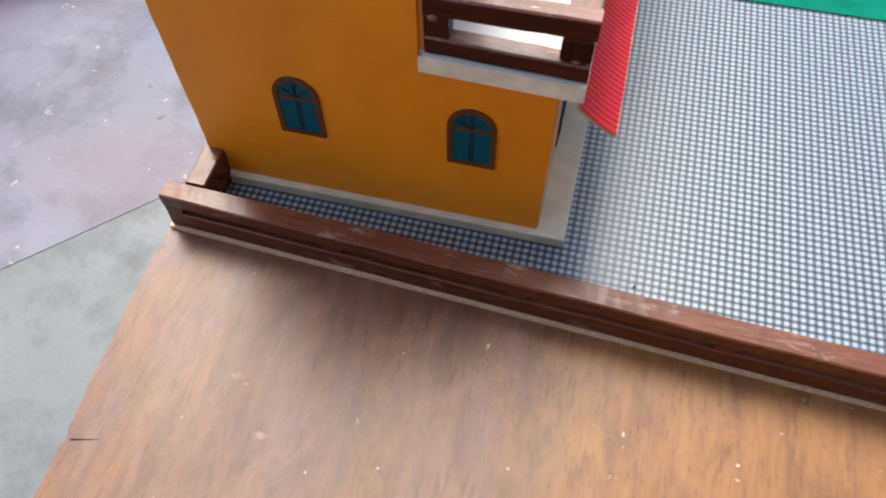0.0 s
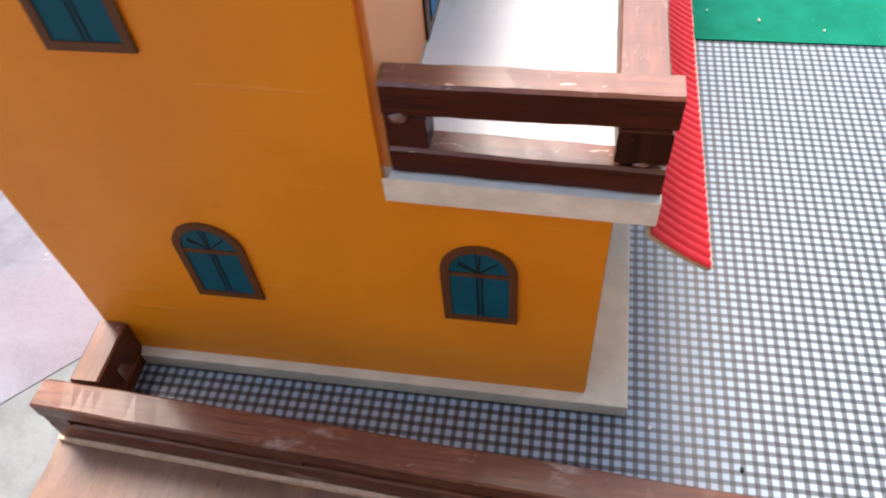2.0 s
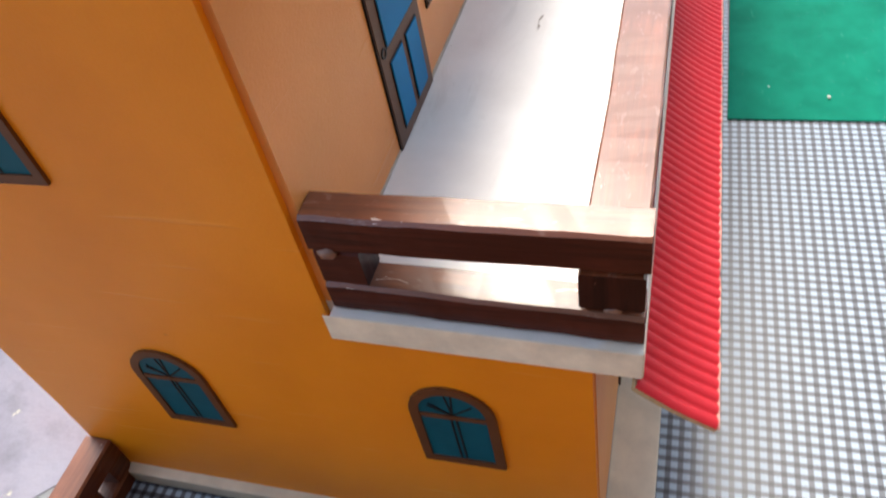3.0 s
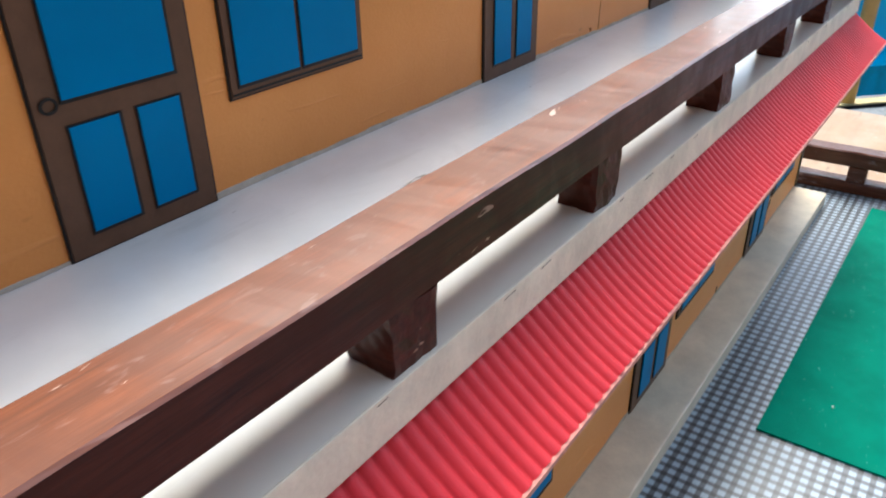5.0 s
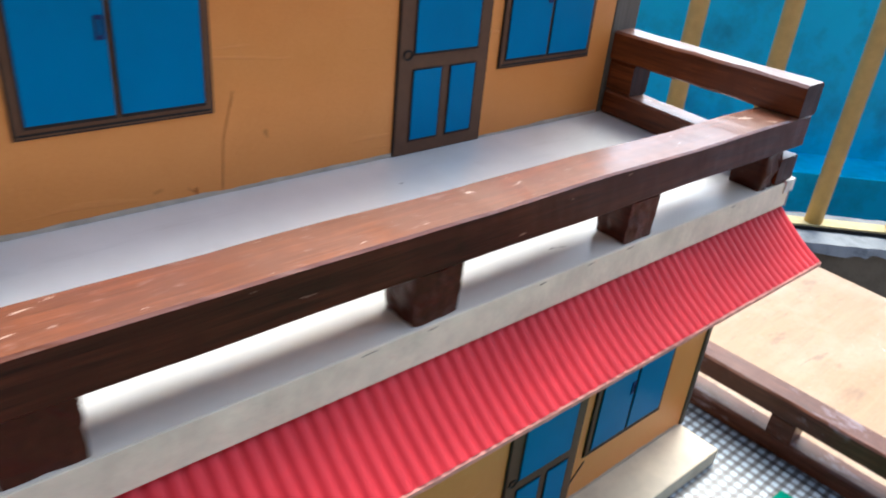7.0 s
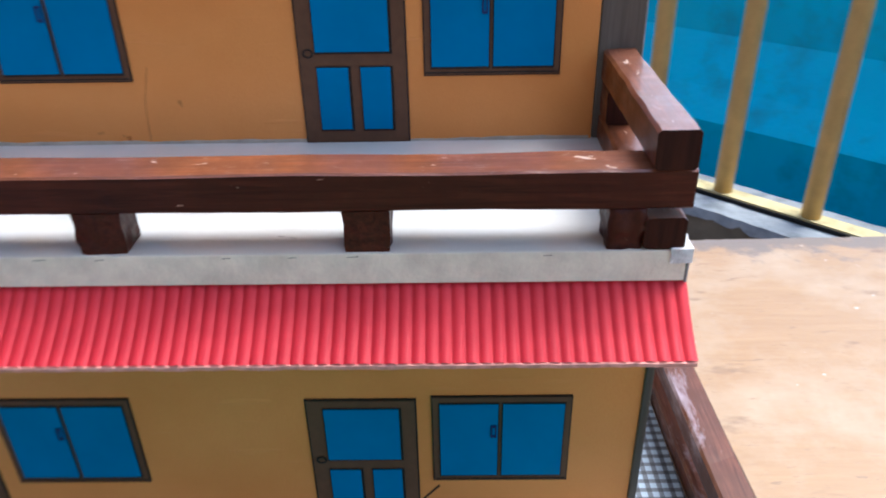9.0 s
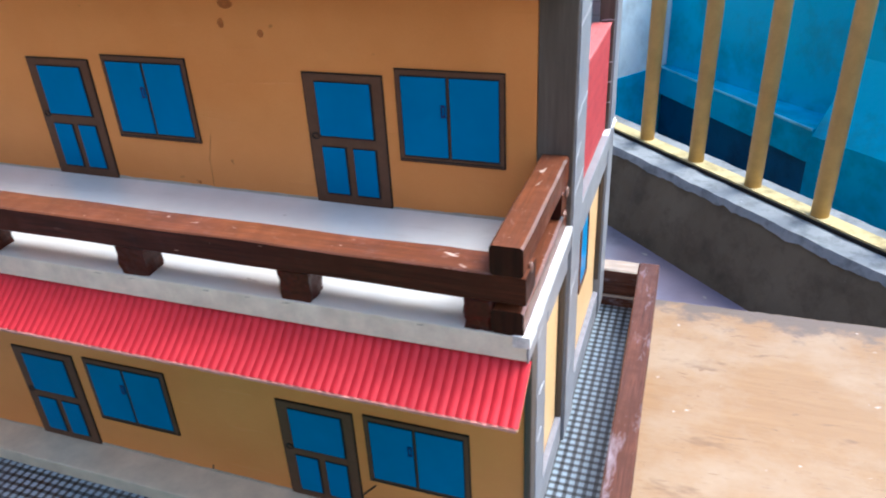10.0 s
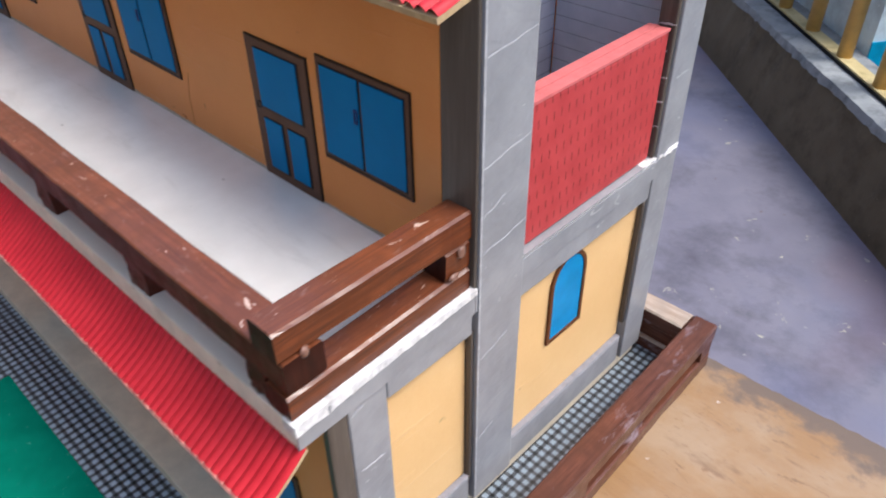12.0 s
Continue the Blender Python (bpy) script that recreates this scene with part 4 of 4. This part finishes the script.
for k in range(4):  # the layers of card in the parapet's top edge
    x = 5.198 + 0.0265 * k
    part("parapet_layer", block(x, x + 0.0255, 1.095, 2.06, 2.081, 2.095 + 0.002 * (k % 2), 0.003), RED_EDGE, house, "pink-red card layer")
taped("column_face", 5.232, EX - 0.004, 2.072, 2.0985, 1.462, 2.62, COLUMN, "dark inner face of the back column")
part("partition", block(4.55, 4.60, 0.89, 2.21, 1.452, 2.42), LINED, house, "grey-blue papered inner wall")


part("tape_edge", block(EX + 0.0122, EX + 0.0150, 0.8155, 0.826, 0.14, 2.60, 0.001), SEAM, house, "pale folded edge of the tape")


# -- creases where the tape overlaps
def seam(origin, u, a, c, width, seed):
    """A thin raised wrinkle from a to c, uneven along its length."""
    a, c = Vector(a), Vector(c)
    side = (c - a).normalized().orthogonal()
    n = 10
    up, low = [], []
    for i in range(n + 1):
        t = i / n
        p = a + (c - a) * t + side * 0.010 * noise.noise(Vector((t * 3, seed, 0)))
        w = width * (0.25 + 0.9 * abs(noise.noise(Vector((t * 5, seed * 1.7, 4)))) + 0.4 * math.sin(math.pi * t))
        up.append(tuple(p + side * w / 2))
        low.append(tuple(p - side * w / 2))
    return plate(origin, u, (0, 0, 1), low + up[::-1], 0.0035)


for k, (y0, y1, z, rise) in enumerate(((0.83, 1.08, 1.60, 0.045), (0.83, 0.95, 1.765, 0.05), (0.825, 1.08, 1.965, 0.05), (0.83, 1.08, 2.36, 0.04), (0.84, 1.0, 1.06, 0.05), (0.83, 0.93, 0.55, 0.05))):
    part("tape_crease", seam((EX + 0.0105, 0, 0), (0, 1, 0), (y0, z), (y1, z + rise), 0.0042, k), SEAM, house)
for k, (x0, x1, z) in enumerate(((5.235, 5.32, 1.62), (5.235, 5.32, 1.745), (5.24, 5.32, 1.86), (5.235, 5.30, 1.98), (5.24, 5.32, 2.10), (5.235, 5.32, 2.27))):
    part("tape_crease", seam((0, 2.0705, 0), (1, 0, 0), (x0, z), (x1, z + 0.012), 0.009, k + 20), SEAM, house)
for k, (y0, y1, z, rise) in enumerate(((0.17, 0.23, 1.27, 0.02), (0.19, 0.30, 0.96, -0.01), (0.18, 0.26, 0.70, 0.02))):
    part("tape_crease", seam((EX - 0.0005, 0, 0), (0, 1, 0), (y0, z), (y1, z + rise), 0.006, k + 40), SEAM, house)


# ---------------------------------------------------------------- balcony railings
def rough_block(x0, x1, y0, y1, z0, z1, seed, taper=0.0, rough=1.0):
    """A knife-cut block of wood with splintered, glue-smeared faces, narrower at its foot by taper."""
    bm = block(x0, x1, y0, y1, z0, z1)
    bmesh.ops.subdivide_edges(bm, edges=bm.edges, cuts=5, use_grid_fill=True)
    for v in bm.verts:
        k = noise.noise_vector(v.co * 22 + Vector((seed, 0, 0))) * 0.012 + noise.noise_vector(v.co * 60 + Vector((0, seed, 0))) * 0.006
        k *= rough
        v.co.x += (v.co.x - (x0 + x1) / 2) * taper * ((v.co.z - z0) / (z1 - z0) - 0.6)
        k.z *= 0.0 if v.co.z < z0 + 0.001 or v.co.z > z1 - 0.001 else 1.0
        v.co += k
    return bm


def end_railing(x, label, seed, wood, wide=0.125):
    ob = thing("balcony_railing", (x, 0.4, FLOOR2), label, "railing", "balcony railings")
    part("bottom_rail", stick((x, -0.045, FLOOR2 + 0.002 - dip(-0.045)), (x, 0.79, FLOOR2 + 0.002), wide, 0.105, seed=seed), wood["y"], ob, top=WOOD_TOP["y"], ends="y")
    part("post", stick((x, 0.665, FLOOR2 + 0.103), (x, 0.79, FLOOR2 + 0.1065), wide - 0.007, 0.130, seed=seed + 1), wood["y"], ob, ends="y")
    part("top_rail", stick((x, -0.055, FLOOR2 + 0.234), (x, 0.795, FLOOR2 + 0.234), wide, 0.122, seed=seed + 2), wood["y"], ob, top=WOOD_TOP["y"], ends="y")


end_railing(0.048, "dark varnished wooden railing at the balcony end by the orange wall", 40, WOOD, 0.108)
end_railing(5.245, "brown varnished wooden railing at the balcony end by the taped column", 50, WOOD_END)


def front_railing():
    ob = thing("balcony_railing", (2.65, 0, FLOOR2), "long dark varnished wooden railing, its scuffed top painted paler as if lit, on short blocks", "railing", "balcony railings")
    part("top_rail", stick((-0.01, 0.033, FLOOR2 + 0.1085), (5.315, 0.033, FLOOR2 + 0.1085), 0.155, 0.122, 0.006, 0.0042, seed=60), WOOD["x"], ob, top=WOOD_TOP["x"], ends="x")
    for k, (a, b) in enumerate(((0.79, 0.925), (1.615, 1.755), (2.60, 2.745), (3.475, 3.62), (4.285, 4.425))):
        part("post", rough_block(a, b, -0.038, 0.074, FLOOR2 - 0.029, FLOOR2 + 0.1075, 70 + 3 * k, 0.07, 0.55), WOOD["y"], ob, "knife-cut wooden block")
    part("corner_block", rough_block(5.075, 5.180, -0.040, 0.075, FLOOR2 - 0.029, FLOOR2 + 0.107, 5), WOOD["y"], ob, "splintered dark block smeared with glue", True)


front_railing()


# ---------------------------------------------------------------- small marks, glue and scraps
def blot(x, y, z, rx, rz, seed):
    pts = []
    for k in range(16):
        a = math.tau * k / 16
        r = 1 + 0.25 * noise.noise(Vector((math.cos(a) * 1.5 + seed, math.sin(a) * 1.5, seed)))
        pts.append((rx * r * math.cos(a), rz * r * math.sin(a)))
    return plate((x, y, z), (1, 0, 0), (0, 0, 1), pts, 0.0025)


STAIN = plain("brown_water_stain", (0.40, 0.125, 0.028), 0.5, 0.25, 200)
CREASE = plain("paper_crease", (0.44, 0.165, 0.048), 0.6, 0.2, 200)
for k, (x, z, rx, rz) in enumerate(((3.64, 2.33, 0.017, 0.022), (3.846, 2.287, 0.016, 0.018), (3.68, 2.42, 0.040, 0.022), (3.325, 1.476, 0.006, 0.012))):
    part("stain", blot(x, UP_FACE, z, rx, rz, k), STAIN, house, "brown stain on the paper")
for a, c in (((3.452, 1.76), (3.416, 1.62)), ((3.416, 1.62), (3.407, 1.458)), ((3.335, 1.462), (3.30, 1.49))):
    part("crease", plate((0, UP_FACE, 0), (1, 0, 0), (0, 0, 1), line(a, c, 0.0030), 0.002), CREASE, house)
for a, c in (((4.475, 0.215), (4.50, 0.245)), ((4.50, 0.245), (4.548, 0.300)), ((3.587, 0.165), (3.577, 0.118))):
    part("pen_mark", plate((0, FACE, 0), (1, 0, 0), (0, 0, 1), line(a, c, 0.008), 0.003), INK, house)

CRACK = plain("dark_chip_mark", (0.22, 0.17, 0.13), 0.7, 0.3, 200)
for k in range(26):
    x = 0.15 + k * 0.198 + 0.09 * noise.noise(Vector((k * 1.7, 3, 0)))
    w = 0.02 + 0.06 * abs(noise.noise(Vector((k * 2.3, 8, 0))))
    z = 1.407 + 0.006 * noise.noise(Vector((k * 0.9, 1, 0)))
    if noise.noise(Vector((k * 3.1, 5, 0))) < -0.05:
        continue
    part("edge_chip", plate((0, -0.0490, 0), (1, 0, 0), (0, 0, 1), line((x, z), (x + w * 1.3, z + 0.002), 0.0024), 0.0006), CRACK, house, "small dark chip in the slab edge")

GLUE = plain("dried_glue", (0.20, 0.10, 0.07), 0.25, 0.2, 200, 0.6, 0.2)


def lump(c, r, squash, seed):
    bm = bmesh.new()
    bmesh.ops.create_icosphere(bm, subdivisions=2, radius=1.0)
    for v in bm.verts:
        k = 1 + 0.3 * noise.noise(v.co * 1.7 + Vector((seed, 0, 0)))
        v.co = Vector(c) + Vector((v.co.x * squash[0], v.co.y * squash[1], v.co.z * squash[2])) * r * k
    return bm


for k, (c, r, s) in enumerate((((-0.008, 0.745, 1.685), 0.024, (0.5, 1.2, 0.8)), ((-0.006, 0.03, 1.555), 0.018, (0.5, 1.3, 0.6)), ((5.312, 0.04, 1.68), 0.022, (0.5, 0.8, 1.1)), ((5.312, 0.74, 1.66), 0.022, (0.5, 1.0, 1.2)), ((5.312, 0.70, 1.57), 0.020, (0.5, 1.3, 0.7)), ((5.20, -0.03, 1.675), 0.018, (1.2, 0.6, 0.6)))):
    tagged(part("glue_blob", lump(c, r, s, k), GLUE, None, "", True), "small dried blob of clear glue on the railing", "glue")

SCRAP = plain("pale_scrap", (0.62, 0.60, 0.55), 0.7, 0.2, 300)
for k, (c, r) in enumerate((((-0.09, -0.21, 0.036), 0.012), ((-0.03, 1.016, 0.036), 0.010), ((-0.235, -0.585, 0.036), 0.013), ((2.95, -0.95, 0.057), 0.014), ((3.05, -0.62, 0.056), 0.008), ((2.86, -1.35, 0.056), 0.010))):
    tagged(part("paper_scrap", lump(c, r, (1.0, 0.7, 0.5), k + 9), SCRAP if k != 2 else INK), "tiny pale paper scrap lying on the base" if k != 2 else "tiny dark crumb lying on the checked sheet", "scrap")
